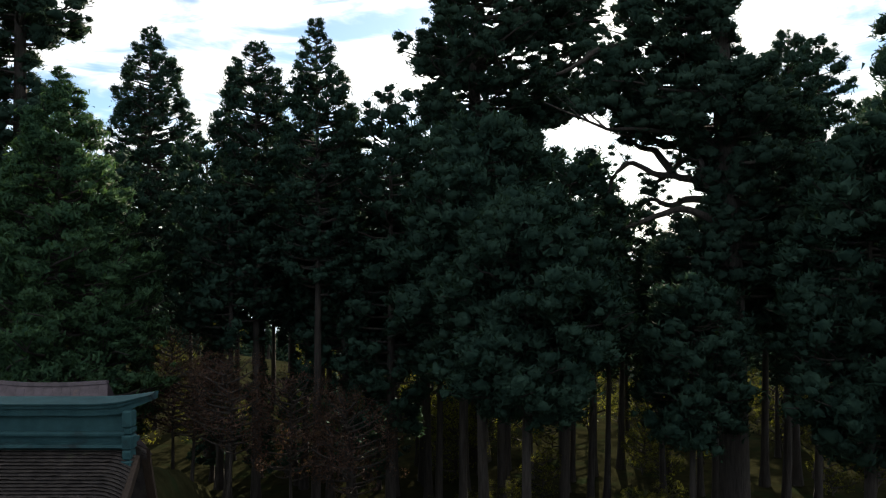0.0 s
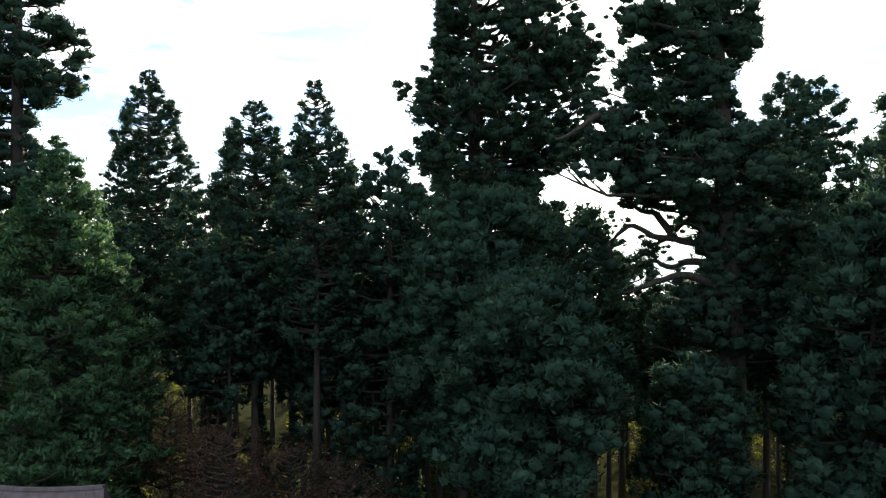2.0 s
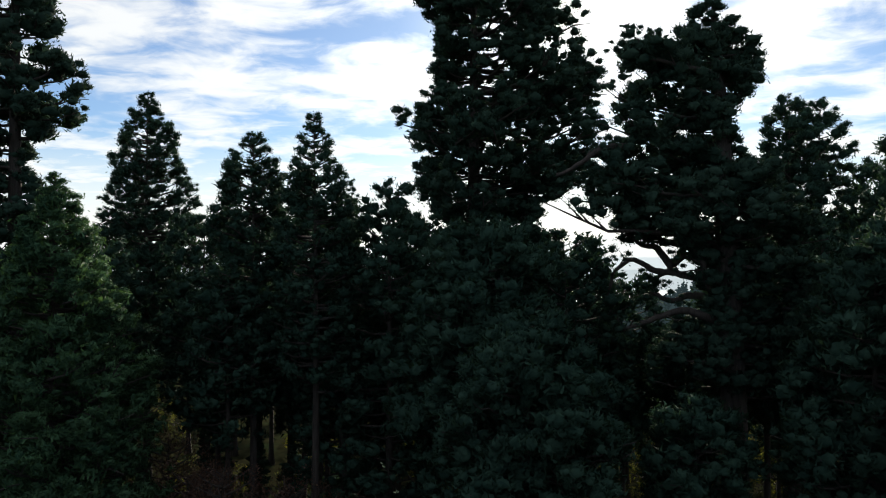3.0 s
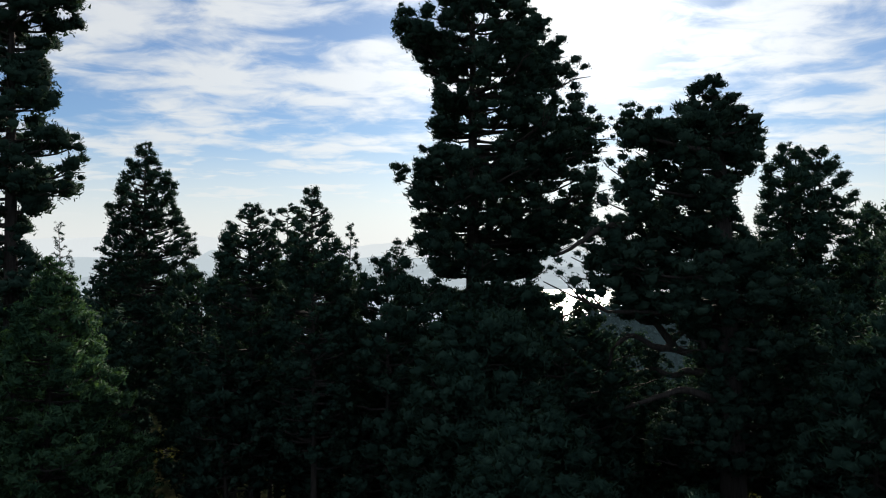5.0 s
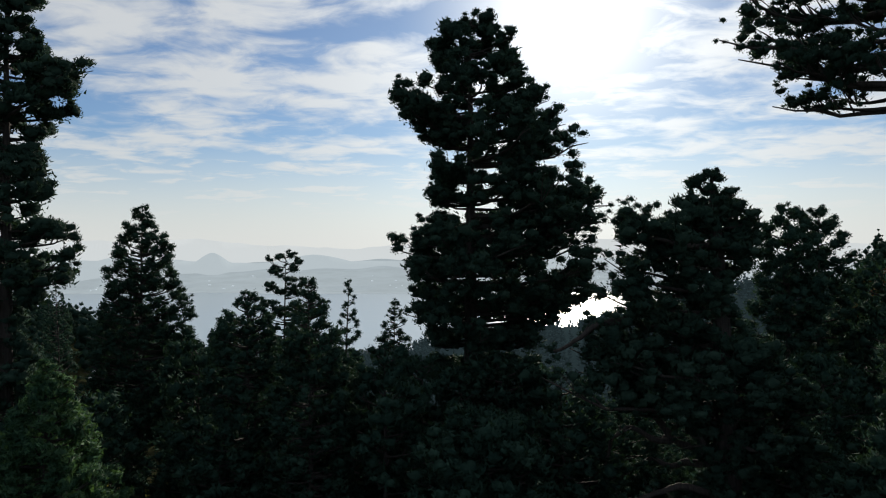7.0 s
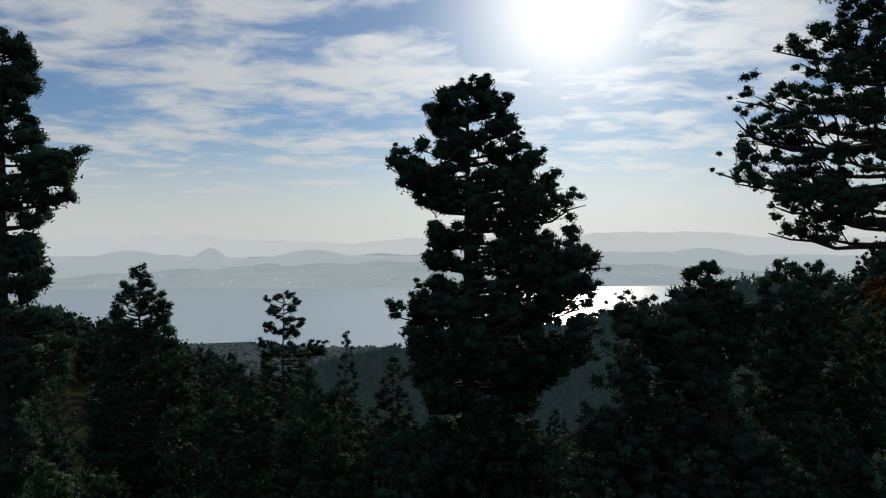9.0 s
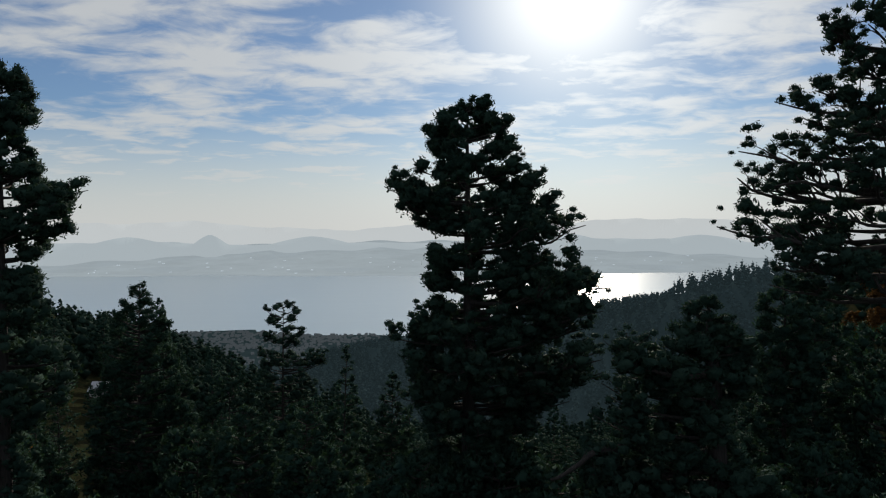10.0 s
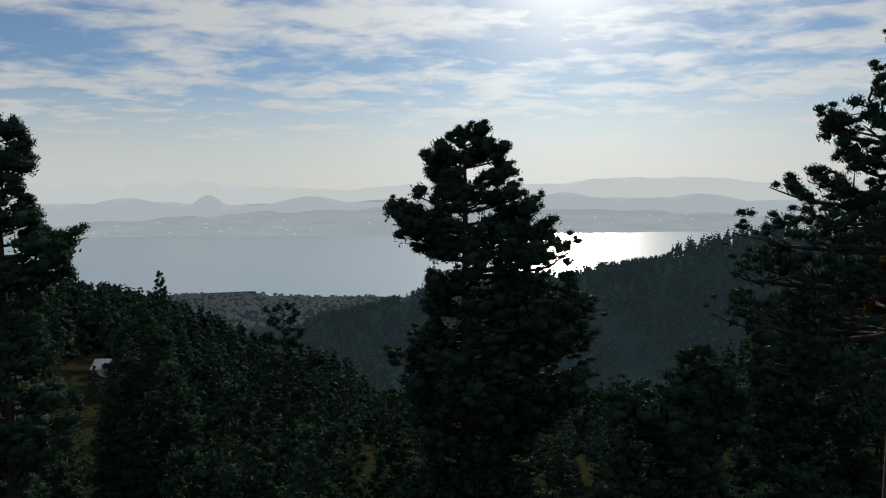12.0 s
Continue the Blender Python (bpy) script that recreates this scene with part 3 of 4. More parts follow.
# foliage at the sides, trunks mostly out of view
tree("cedar_tree", "tall cedar with layered dark green boughs", x=-26.4, y=47.0, top=44.4, limbs=210, seed=31, trunk=0.7, leaves=40, tuft=(0.4, 0.9), rise=0.05, curve=0.05, dense=1.2, tier=1.3,
     profile=[(44.4, 1.6, 1.8), (43.5, 2.4, 2.5), (41, 3.0, 2.6), (39.6, 3.0, 1.4), (37.9, 4.0, 4.0), (36.6, 4.5, 5.7), (35.8, 4.5, 5.6), (34.8, 4.0, 4.2), (34.2, 4.0, 2.4), (33.4, 4.0, 2.7), (32.4, 4.5, 2.0), (30.2, 4.5, 3.2), (28.4, 4.5, 2.6), (27.0, 4.5, 4.0),
              (25.9, 5.0, 5.2), (24.2, 5.0, 4.8), (23.4, 4.5, 3.2), (22.6, 4.0, 0.9), (20.6, 4.0, 0.9), (19.4, 4.0, 1.7), (16.0, 4.0, 1.5), (9.0, 3.0, 1.2)], **OLD)
tree("cedar_tree", "great old cedar close by with open feathery boughs", x=19.4, y=31.0, top=47.2, limbs=130, seed=41, trunk=0.7, leaves=64, tuft=(0.2, 0.5), rise=0.05, curve=0.04, dense=1.3, start=0.45, tier=1.9, gnarl=0.12, vary=(0.55, 1.12),
     profile=[(47.0, 0.8, 0.8), (45.4, 1.4, 1.6), (44.0, 1.4, 2.4), (43.0, 3.7, 3.0), (41.6, 4.5, 4.0), (40.6, 4.2, 4.0), (39.5, 5.3, 4.2), (38.4, 6.8, 4.5), (37.2, 7.5, 4.5), (36.0, 7.5, 4.5), (34.9, 6.9, 4.5), (33.8, 7.8, 4.5), (33.0, 7.5, 4.5), (32.1, 6.2, 4.0)],
     crooked=[[(18.5, 31, 36.2), (16.4, 30.6, 36.0), (14.6, 30.5, 36.4), (13.4, 30.4, 36.2)], [(19.2, 31, 41.4), (17.8, 30.5, 42.4), (17.3, 30.4, 43.0), (17.3, 30.4, 43.8)]], **OLD)
tree("cypress_tree", "broad leafy cypress with light green sprays", "tree", -21.3, 42.0, 20.2, 8.6, 0.06, cone, 210, 51, trunk=0.4, leaf=CYPRESS, leaves=64, tuft=(0.35, 0.75),
     rise=-0.02, pad=0.2, squash=0.6, core=0.42, length=0.6, width=0.16)
SLIM = dict(category="tree", reach=0, clear=0, shape=None, core=0.5, length=0.5, width=0.18, leaves=40, tuft=(0.32, 0.66), tier=0.7, start=0.15, pad=0.16, depth=1.0)
tree("cedar_tree", "slender pointed cedar standing clear of the wood", x=-26.4, y=68.0, top=30.4, limbs=190, seed=61, trunk=0.4, rise=0.12, dense=1.1,
     profile=[(30.2, 0.5, 0.5), (28.4, 1.5, 1.5), (25.6, 2.6, 2.9), (24.0, 3.3, 3.3), (22.0, 3.5, 4.0), (18.5, 4.6, 4.9), (10, 4.8, 5.0)], **SLIM)
tree("cedar_tree", "slim cedar with a loose airy top", x=-12.1, y=48.5, top=23.6, limbs=170, seed=71, trunk=0.32, rise=0.12,
     profile=[(23.5, 0.5, 0.5), (21.9, 1.6, 1.5), (20.1, 2.5, 1.9), (18.5, 2.7, 2.2), (16, 3.0, 2.6), (8, 2.6, 2.6)], **SLIM)
tree("cedar_tree", "slim pointed cedar with an airy top", x=-7.9, y=46.5, top=24.5, limbs=170, seed=81, trunk=0.32, rise=0.12,
     profile=[(24.4, 0.4, 0.4), (22.9, 1.0, 1.0), (21.1, 1.6, 1.8), (19.3, 2.0, 2.2), (16, 2.6, 2.8), (8, 2.6, 2.6)], **SLIM)
tree("cedar_tree", "round-topped cedar in the wood edge", "tree", -3.3, 47.0, 20.4, 3.6, 0.2, dome, 80, 91, trunk=0.34, leaves=36)
tree("cedar_tree", "round-topped cedar in the wood edge", "tree", -5.9, 49.5, 19.4, 3.4, 0.2, dome, 76, 92, trunk=0.34, leaves=36)
tree("cedar_tree", "twin-topped cedar behind the thick-limbed one", "tree", 32.2, 70.0, 30.6, 4.4, 0.2, dome, 110, 101, trunk=0.5, leaves=49, tuft=(0.55, 0.95))
tree("cedar_tree", "twin-topped cedar behind the thick-limbed one", "tree", 35.3, 70.5, 30.2, 4.8, 0.2, dome, 100, 102, trunk=0.5, leaves=49, tuft=(0.55, 0.95))
tree("cedar_tree", "broad cedar with hanging rounded tufts", "tree", 2.4, 41.0, 17.2, 5.0, 0.42, dome, 90, 112, dense=1.5, trunk=0.35, leaves=48, tuft=(0.5, 0.95), rise=-0.05)
tree("cedar_tree", "bushy cedar with pale green tufted boughs", "tree", 4.0, 35.5, 12.6, 4.8, 0.45, dome, 90, 111, dense=1.5, trunk=0.3, leaves=50, tuft=(0.45, 0.85), rise=-0.05)
tree("cedar_tree", "bushy cedar with soft rounded tufts", "tree", 20.5, 36.0, 15.8, 4.8, 0.3, dome, 100, 121, trunk=0.35, leaves=50, tuft=(0.5, 0.95), rise=-0.08)
tree("cedar_tree", "bushy cedar with soft rounded tufts", "tree", 12.4, 37.0, 8.5, 3.4, 0.48, dome, 60, 131, trunk=0.25, leaves=50, tuft=(0.45, 0.85), rise=-0.08)
tree("cedar_tree", "round-topped cedar with full dark boughs", "tree", 23.6, 36.5, 22.3, 4.2, 0.3, dome, 90, 122, trunk=0.4, leaves=46, tuft=(0.5, 0.9), rise=-0.05)
tree("cedar_tree", "layered cedar with flat tiers on a thin trunk", x=-19.0, y=94.0, top=25.8, limbs=80, seed=141, trunk=0.32, leaves=40, tuft=(0.35, 0.7), rise=0.08, dense=1.1, start=0.35, tier=1.9,
     profile=[(25.8, 1.6, 1.6), (24.4, 2.9, 2.6), (23.4, 1.6, 1.4), (22.2, 3.0, 2.8), (21.0, 1.8, 1.8), (19.8, 3.2, 4.6), (18.4, 2.4, 5.6), (15.0, 3.6, 4.4), (8.0, 3.8, 4.0)], **OLD)
tree("cedar_tree", "small thin cedar above the wood", x=-4.0, y=70.0, top=21.6, limbs=70, seed=143, trunk=0.2, rise=0.15, profile=[(21.5, 0.4, 0.4), (19.0, 1.3, 1.3), (16.0, 2.0, 2.0), (10.0, 2.2, 2.2)], **SLIM)
tree("cedar_tree", "small thin cedar above the wood", x=-16.8, y=60.0, top=20.4, limbs=70, seed=144, trunk=0.2, rise=0.15, profile=[(20.3, 0.4, 0.4), (18.0, 1.4, 1.4), (15.0, 2.2, 2.2), (9.0, 2.4, 2.4)], **SLIM)
tree("cedar_tree", "small pointed cedar above the wood", "tree", -8.9, 76.0, 23.4, 4.0, 0.2, cone, 80, 151, trunk=0.28, leaves=46, tuft=(0.4, 0.65))
tree("cedar_tree", "thin-topped cedar above the wood", "tree", -40.5, 80.0, 23.6, 3.2, 0.4, cone, 90, 161, trunk=0.2, leaves=36, tuft=(0.28, 0.55), dense=0.9, core=0.4, rise=0.2)

# withered maples by the temple
for k, (mx, my, mt, mr) in enumerate([(-16.6, 46, 4.6, 3.2), (-12.0, 41, 3.9, 2.6), (-5.5, 41.5, 1.8, 2.8), (-8.6, 43, 2.6, 3.0), (-14.5, 43, 3.2, 2.4)]):
    tree("maple_tree", "small maple with withered reddish-brown leaves", "tree", mx, my, mt, mr, 0.42, dome, 44, 200 + k, trunk=0.14, leaf=MAPLE, leaves=44,
         tuft=(0.4, 0.75), core=0, dense=0.6, width=0.24, length=0.24, pad=0.3, rise=0.25, twigs=0.08, group="withered maples", start=0.2)

# the wood: a few kinds, each built once and repeated
placed = [(3, 61.5), (17.3, 44.5), (-27, 47), (19.4, 31), (-21.3, 42), (-26.8, 68.5), (-12.3, 50), (-7.9, 47), (-3.3, 47), (-5.9, 49.5), (32.2, 70), (35.3, 70.5), (4, 35.5), (2.4, 41), (20.5, 36), (23.6, 36.5),
          (12.4, 37), (-4, 70), (-16.8, 60), (-19, 94), (-8.9, 76), (-40.5, 80)]


def free_spot(x, y, gap):
    return all((x - a) ** 2 + (y - b) ** 2 > gap * gap for a, b in placed)


used = set()


def plant(src, own, x, y, height, turn, slim=0.6):
    """Puts the thing itself where it is first wanted, and copies of it after that."""
    s = height / own
    m = Matrix.Translation((x, y, float(ground_z(x, y)) - 0.25)) @ Matrix.Rotation(turn, 4, "Z") @ Matrix.Diagonal((s ** slim, s ** slim, s, 1))
    if src.name in used:
        src = copy_thing(src, Matrix.Identity(4))
    else:
        used.add(src.name)
    src.matrix_basis = m
    placed.append((x, y))


def top_limit(x, y):
    """How high the wood reaches, from its edge to the valley; a gap lets the view out to the lake."""
    if 0.19 < x / y < 0.36:
        return 11.5 if y < 90 else 9.0
    if y < 80:
        return 17.4 if x < 14 else 16.5
    return 13.0 - (y - 80) * 0.16


# how the roof of the woods falls away below the mountain top: slope of the highest crowns against x / y
NEAR_WOODS = [(-0.60, -0.10), (-0.45, -0.117), (-0.37, -0.128), (-0.32, -0.136), (-0.28, -0.162), (-0.244, -0.185), (-0.19, -0.2), (-0.13, -0.211), (-0.1, -0.245), (-0.086, -0.267), (-0.02, -0.267), (0.2, -0.267), (0.3, -0.25),
              (0.36, -0.23), (0.4, -0.18), (0.47, -0.15), (0.53, -0.03), (0.62, -0.01)]
FAR_SLOPES = [(-0.60, -0.19), (-0.214, -0.192), (-0.16, -0.162), (-0.1, -0.15), (-0.056, -0.139), (-0.026, -0.13), (0.005, -0.124), (0.2, -0.098), (0.306, -0.088), (0.32, -0.068), (0.373, -0.05), (0.426, -0.043), (0.6, -0.035)]


def canopy(x, y, far):
    where, slope = np.array(FAR_SLOPES if far else NEAR_WOODS).T
    return 40.0 + y * np.interp(x / y, where, slope)


HOUSE = (-95.0, 212.0)


def over_house(x, y, top):
    """Whether a tree would stand before the hillside house, seen from the mountain top."""
    return (np.abs(x - y * HOUSE[0] / HOUSE[1]) < 4.2) & (y < HOUSE[1] + 4) & (y > 60) & (top > 39.2 - 0.226 * y)


KINDS = [tree("cedar_tree", "dark green cedar of the wood", "tree", 0, 0, 20, 3.7 + 0.3 * k, 0.5, (cone, dome, bullet, dome)[k], 40, 300 + k, trunk=0.28, leaves=24, tuft=(0.45, 0.9), width=0.22, rounded=False, twigs=0.1, bough_sides=3,
              group="cedars of the wood", sides=6, base=0.0, core=0.56) for k in range(4)]
FAR_KINDS = [tree("cedar_tree", "dark cedar on the wooded slope", "tree", 0, 0, 20, 3.5 + 0.4 * k, 0.12, (bullet, cone, ragged)[k], 60, 320 + k, trunk=0.3, leaves=12, tuft=(0.6, 1.1), twigs=0.0, bough_sides=3,
                  group="cedars of the slope", sides=5, base=0.0, dense=0.42, width=0.3, core=0.8, rounded=False) for k in range(3)]
BUSHES = [tree("evergreen_bush", "evergreen bush under the trees", "bush", 0, 0, 4, 1.9, 0.08, dome, 18, 340 + k, trunk=0.07, leaf=BROADLEAF, leaves=24, tuft=(0.3, 0.55), rise=0.3,
               group="undergrowth bushes", sides=5, base=0.0, core=0, width=0.3, length=0.35, rounded=False) for k in range(3)]
wood_rng = np.random.default_rng(5)
for k, (x, y, top) in enumerate([(-33, 60, 18.5), (-19, 61, 18.6), (-14, 58, 17.8), (-11, 66, 19.2), (-1.5, 56, 17.0), (-31, 76, 19.5), (-22, 80, 19.5), (-39, 66, 19.0), (24, 56, 17.0), (29, 58, 18.0),
                                 (40, 66, 24.0), (44, 74, 25.0), (25, 50, 15.5), (-1.2, 55, 18.4), (1.6, 54, 17.6), (4.6, 55, 18.2), (3.0, 57.5, 19.2), (6.6, 57, 17.0)]):
    plant(KINDS[k % 4], 20, x, y, top - float(ground_z(x, y)), wood_rng.uniform(0, 6.28))
# bare-stemmed cedars behind the wood's edge, and lower ones in the light beyond them
for k, (x, y, top) in enumerate([(8.8, 54, 17.2), (11.6, 58, 14.2), (14.2, 60, 13.6), (9.8, 50, 12.4)]):
    plant(KINDS[(k + 1) % 4], 20, x, y, top - float(ground_z(x, y)), wood_rng.uniform(0, 6.28), 0.9)
made = 0
for _ in range(900):
    x, y = wood_rng.uniform(-16, 27), wood_rng.uniform(47, 60)
    if free_spot(x, y, 2.3):
        top = wood_rng.uniform(13, 16.4) if not 0.17 < x / y < 0.36 else wood_rng.uniform(9.5, 11)
        plant(KINDS[int(wood_rng.integers(4))], 20, x, y, top - float(ground_z(x, y)), wood_rng.uniform(0, 6.28), 1.3)
        made += 1
    if made >= 26:
        break
made = 0
for _ in range(900):
    x, y = wood_rng.uniform(-6, 34), wood_rng.uniform(64, 138)
    if free_spot(x, y, 3.4):
        plant(KINDS[int(wood_rng.integers(4))], 20, x, y, wood_rng.uniform(10, 13) if y > 80 else wood_rng.uniform(2, 5) - float(ground_z(x, y)), wood_rng.uniform(0, 6.28), 0.3)
        made += 1
    if made >= 46:
        break
made = 0
for _ in range(4000):
    x, y = wood_rng.uniform(-55, 62), 45 + 37 * wood_rng.uniform() ** 1.2
    if abs(x) > 0.62 * y + 6 or not free_spot(x, y, 4.6) or (0 < x < 26 and y > 64):
        continue
    hgt = (top_limit(x, y) - float(ground_z(x, y))) * wood_rng.uniform(0.76, 1.0)
    plant(KINDS[int(wood_rng.integers(4))], 20, x, y, hgt, wood_rng.uniform(0, 6.28))
    made += 1
    if made >= 30:
        break
made = 0
for _ in range(6000):
    y = 84 + 190 * wood_rng.uniform() ** 0.85
    x = wood_rng.uniform(-0.68, 0.68) * y
    if not free_spot(x, y, 4.2 + y * 0.014):
        continue
    z = float(ground_z(x, y))
    hgt = wood_rng.uniform(17, 25)
    if y < 150:
        hgt = min(hgt, (top_limit(x, y) - z) * wood_rng.uniform(0.85, 1))
    hgt = min(hgt, float(canopy(x, y, False)) - z - wood_rng.uniform(-2, 7))
    if y < 140 and -12 < x < 50:
        hgt = min(hgt, wood_rng.uniform(8, 11))
    if over_house(x, y, z + hgt):
        hgt = 39.2 - 0.226 * y - z
    if hgt < 8 or (abs(x - 133) < 9 and abs(y - 233) < 30):
        continue
    plant(FAR_KINDS[int(wood_rng.integers(3))], 20, x, y, hgt, wood_rng.uniform(0, 6.28))
    made += 1
    if made >= 190:
        break
for k, (x, y, h) in enumerate([(-17, 55, 10.5), (-13.6, 56, 9.5), (-10.6, 54.5, 10.0), (-7.6, 56, 9.0), (-4.6, 54, 9.5)]):
    plant(FAR_KINDS[k % 3], 20, x, y, h, 1.3 * k)
plant(FAR_KINDS[0], 20, -111.0, 300.0, 9.0 - float(ground_z(-111.0, 300.0)), 1.0)
made = 0
for _ in range(3000):
    y = 52 + 44 * wood_rng.uniform()
    x = wood_rng.uniform(-0.55, 0.62) * y
    if not free_spot(x, y, 1.7) or (x < -1.5 and wood_rng.uniform() < 0.75):
        continue
    plant(BUSHES[int(wood_rng.integers(3))], 4, x, y, wood_rng.uniform(2.5, 7.0), wood_rng.uniform(0, 6.28), 0.8)
    made += 1
    if made >= 90:
        break


low_rng = np.random.default_rng(15)
for k in range(26):
    x, y = low_rng.uniform(-6, 17), low_rng.uniform(40, 50)
    plant(BUSHES[k % 3], 4, x, y, low_rng.uniform(1.2, 2.4), low_rng.uniform(0, 6.28), 0.7)


def far_woods(name, label, count, y0, y1, leaves, tiers, seed, mat, far):
    """Woods on the far slopes, as one mass of rounded and pointed crowns."""
    rng = np.random.default_rng(seed)
    heap = Heap()
    y = y0 + (y1 - y0) * rng.uniform(size=count) ** 0.8
    x = rng.uniform(-0.66, 0.74, count) * y
    z = ground_z(x, y)
    hgt = np.minimum(rng.uniform(11, 19, len(x)) * np.where(rng.uniform(size=len(x)) < 0.06, 1.3, 1.0), canopy(x, y, far) - z - rng.uniform(0, 2.5, len(x)))
    keep = (z > LAKE + 5) & (np.abs(x - 133) > 7) & (hgt > 6) & ~over_house(x, y, z + hgt)
    x, y, z, hgt = x[keep], y[keep], z[keep], hgt[keep]
    levels = np.linspace(0.15, 0.97, tiers)
    sharp = rng.uniform(1.5, 4.5, len(x))[:, None]
    girth = np.maximum(0.16, 1.0 - levels[None] ** sharp) ** 0.7
    c = np.stack([np.repeat(x[:, None], tiers, 1), np.repeat(y[:, None], tiers, 1), z[:, None] + hgt[:, None] * levels], -1)
    rad = (rng.uniform(2.2, 3.8, len(x)))[:, None] * girth * rng.uniform(0.75, 1.15, c.shape[:2])
    c[..., :2] += rng.normal(size=c[..., :2].shape) * rad[..., None] * 0.4
    c, rad = c.reshape(-1, 3), rad.reshape(-1)
    tufts(heap, rng, c, rad, leaves, np.zeros_like(c), 0.9, 0.26, 0.4, core=0.85, rounded=False)
    ob = heap.make(name, mat)
    tagged(ob, label, "woods", kind="stuff")


far_woods("slope_woods", "dark cedar woods on the slopes below", 1300, 190, 460, 16, 8, 78, NEEDLES_OLD, False)
# FAR_WOODS carries its haze as a faint painted glow
far_woods("haze_painted_woods", "cedar woods covering the far ridge and hills, faint haze painted in", 4200, 440, 1000, 7, 7, 77, FAR_WOODS, True)


def far_town():
    """Small houses along the near shore."""
    rng = np.random.default_rng(8)
    heap = Heap()
    for _ in range(1900):
        x, y = rng.uniform(-620, -20), rng.uniform(1040, 1440)
        z = float(ground_z(x, y))
        if z < LAKE + 1 or z > LAKE + 8:
            continue
        w, d, h, r = rng.uniform(1.6, 3.6), rng.uniform(1.3, 2.6), rng.uniform(1.4, 3.4), rng.uniform(0.6, 1.2)
        a = rng.uniform(0, 3.14)
        c, sn = math.cos(a), math.sin(a)
        v = [(-w, -d, -1), (w, -d, -1), (w, d, -1), (-w, d, -1), (-w, -d, h), (w, -d, h), (w, d, h), (-w, d, h), (-w, 0, h + r), (w, 0, h + r)]
        heap.put([(x + p * c - q * sn, y + p * sn + q * c, z + k) for p, q, k in v], [(0, 1, 5, 4), (2, 3, 7, 6), (4, 5, 9, 8), (6, 7, 8, 9), (1, 2, 6, 5), (3, 0, 4, 7)])
    # TOWN's weak emission is painted haze, not lit windows
    tagged(heap.make("distant_town", TOWN), "low houses of a lakeside town with haze painted in", "town", kind="stuff")


far_town()


# emission stands in for haze over the roofs' shaded sides; no lamps here
FAR_ROOFS = painted_haze_material("glow_painted_roofs", (0.5, 0.5, 0.5), 0.5, 0.01)


def far_roofs():
    """Roofs and greenhouses scattered over the far plain, pale by painted emission."""
    rng = np.random.default_rng(18)
    heap = Heap()
    for _ in range(70):
        y = rng.uniform(3420, 3950)
        x = rng.uniform(-0.5, 0.34) * y
        z = float(ground_z(x, y))
        if z < LAKE:
            continue
        w, d, h = rng.uniform(1.5, 7), rng.uniform(2, 6), rng.uniform(1.5, 2.5)
        v = [(-w, -d, -1), (w, -d, -1), (w, d, -1), (-w, d, -1), (-w, -d, h), (w, -d, h), (w, d, h), (-w, d, h), (-w, 0, h + 1), (w, 0, h + 1)]
        heap.put([(x + p, y + q, z + k) for p, q, k in v], [(0, 1, 5, 4), (2, 3, 7, 6), (4, 5, 9, 8), (6, 7, 8, 9), (1, 2, 6, 5), (3, 0, 4, 7)])
    tagged(heap.make("distant_roofs", FAR_ROOFS), "roofs dotted over the far plain, pale by a painted glow", "town", kind="stuff")


far_roofs()


# ---- temple roofs ----
def profile_strip(bm, x0, x1, yz, lift=None, taper=None):
    """A moulding of that section drawn along x."""
    n = len(yz)
    xs = np.concatenate([np.linspace(x0, x1 - 1.6, 6), np.linspace(x1 - 1.4, x1, 9)])
    crest, middle = max(z for _, z in yz), sum(y for y, _ in yz) / n
    rows = []
    for x in xs:
        k = taper(x) if taper else 1.0
        rows.append([bm.verts.new((x, middle + (y - middle) * k, crest + (z - crest) * k + (lift(x) if lift else 0))) for y, z in yz])
    for a, b in zip(rows[:-1], rows[1:]):
        for i in range(n):
            bm.faces.new((a[i], b[i], b[(i + 1) % n], a[(i + 1) % n]))
    bm.faces.new(rows[0][::-1]); bm.faces.new(rows[-1])
    return bm


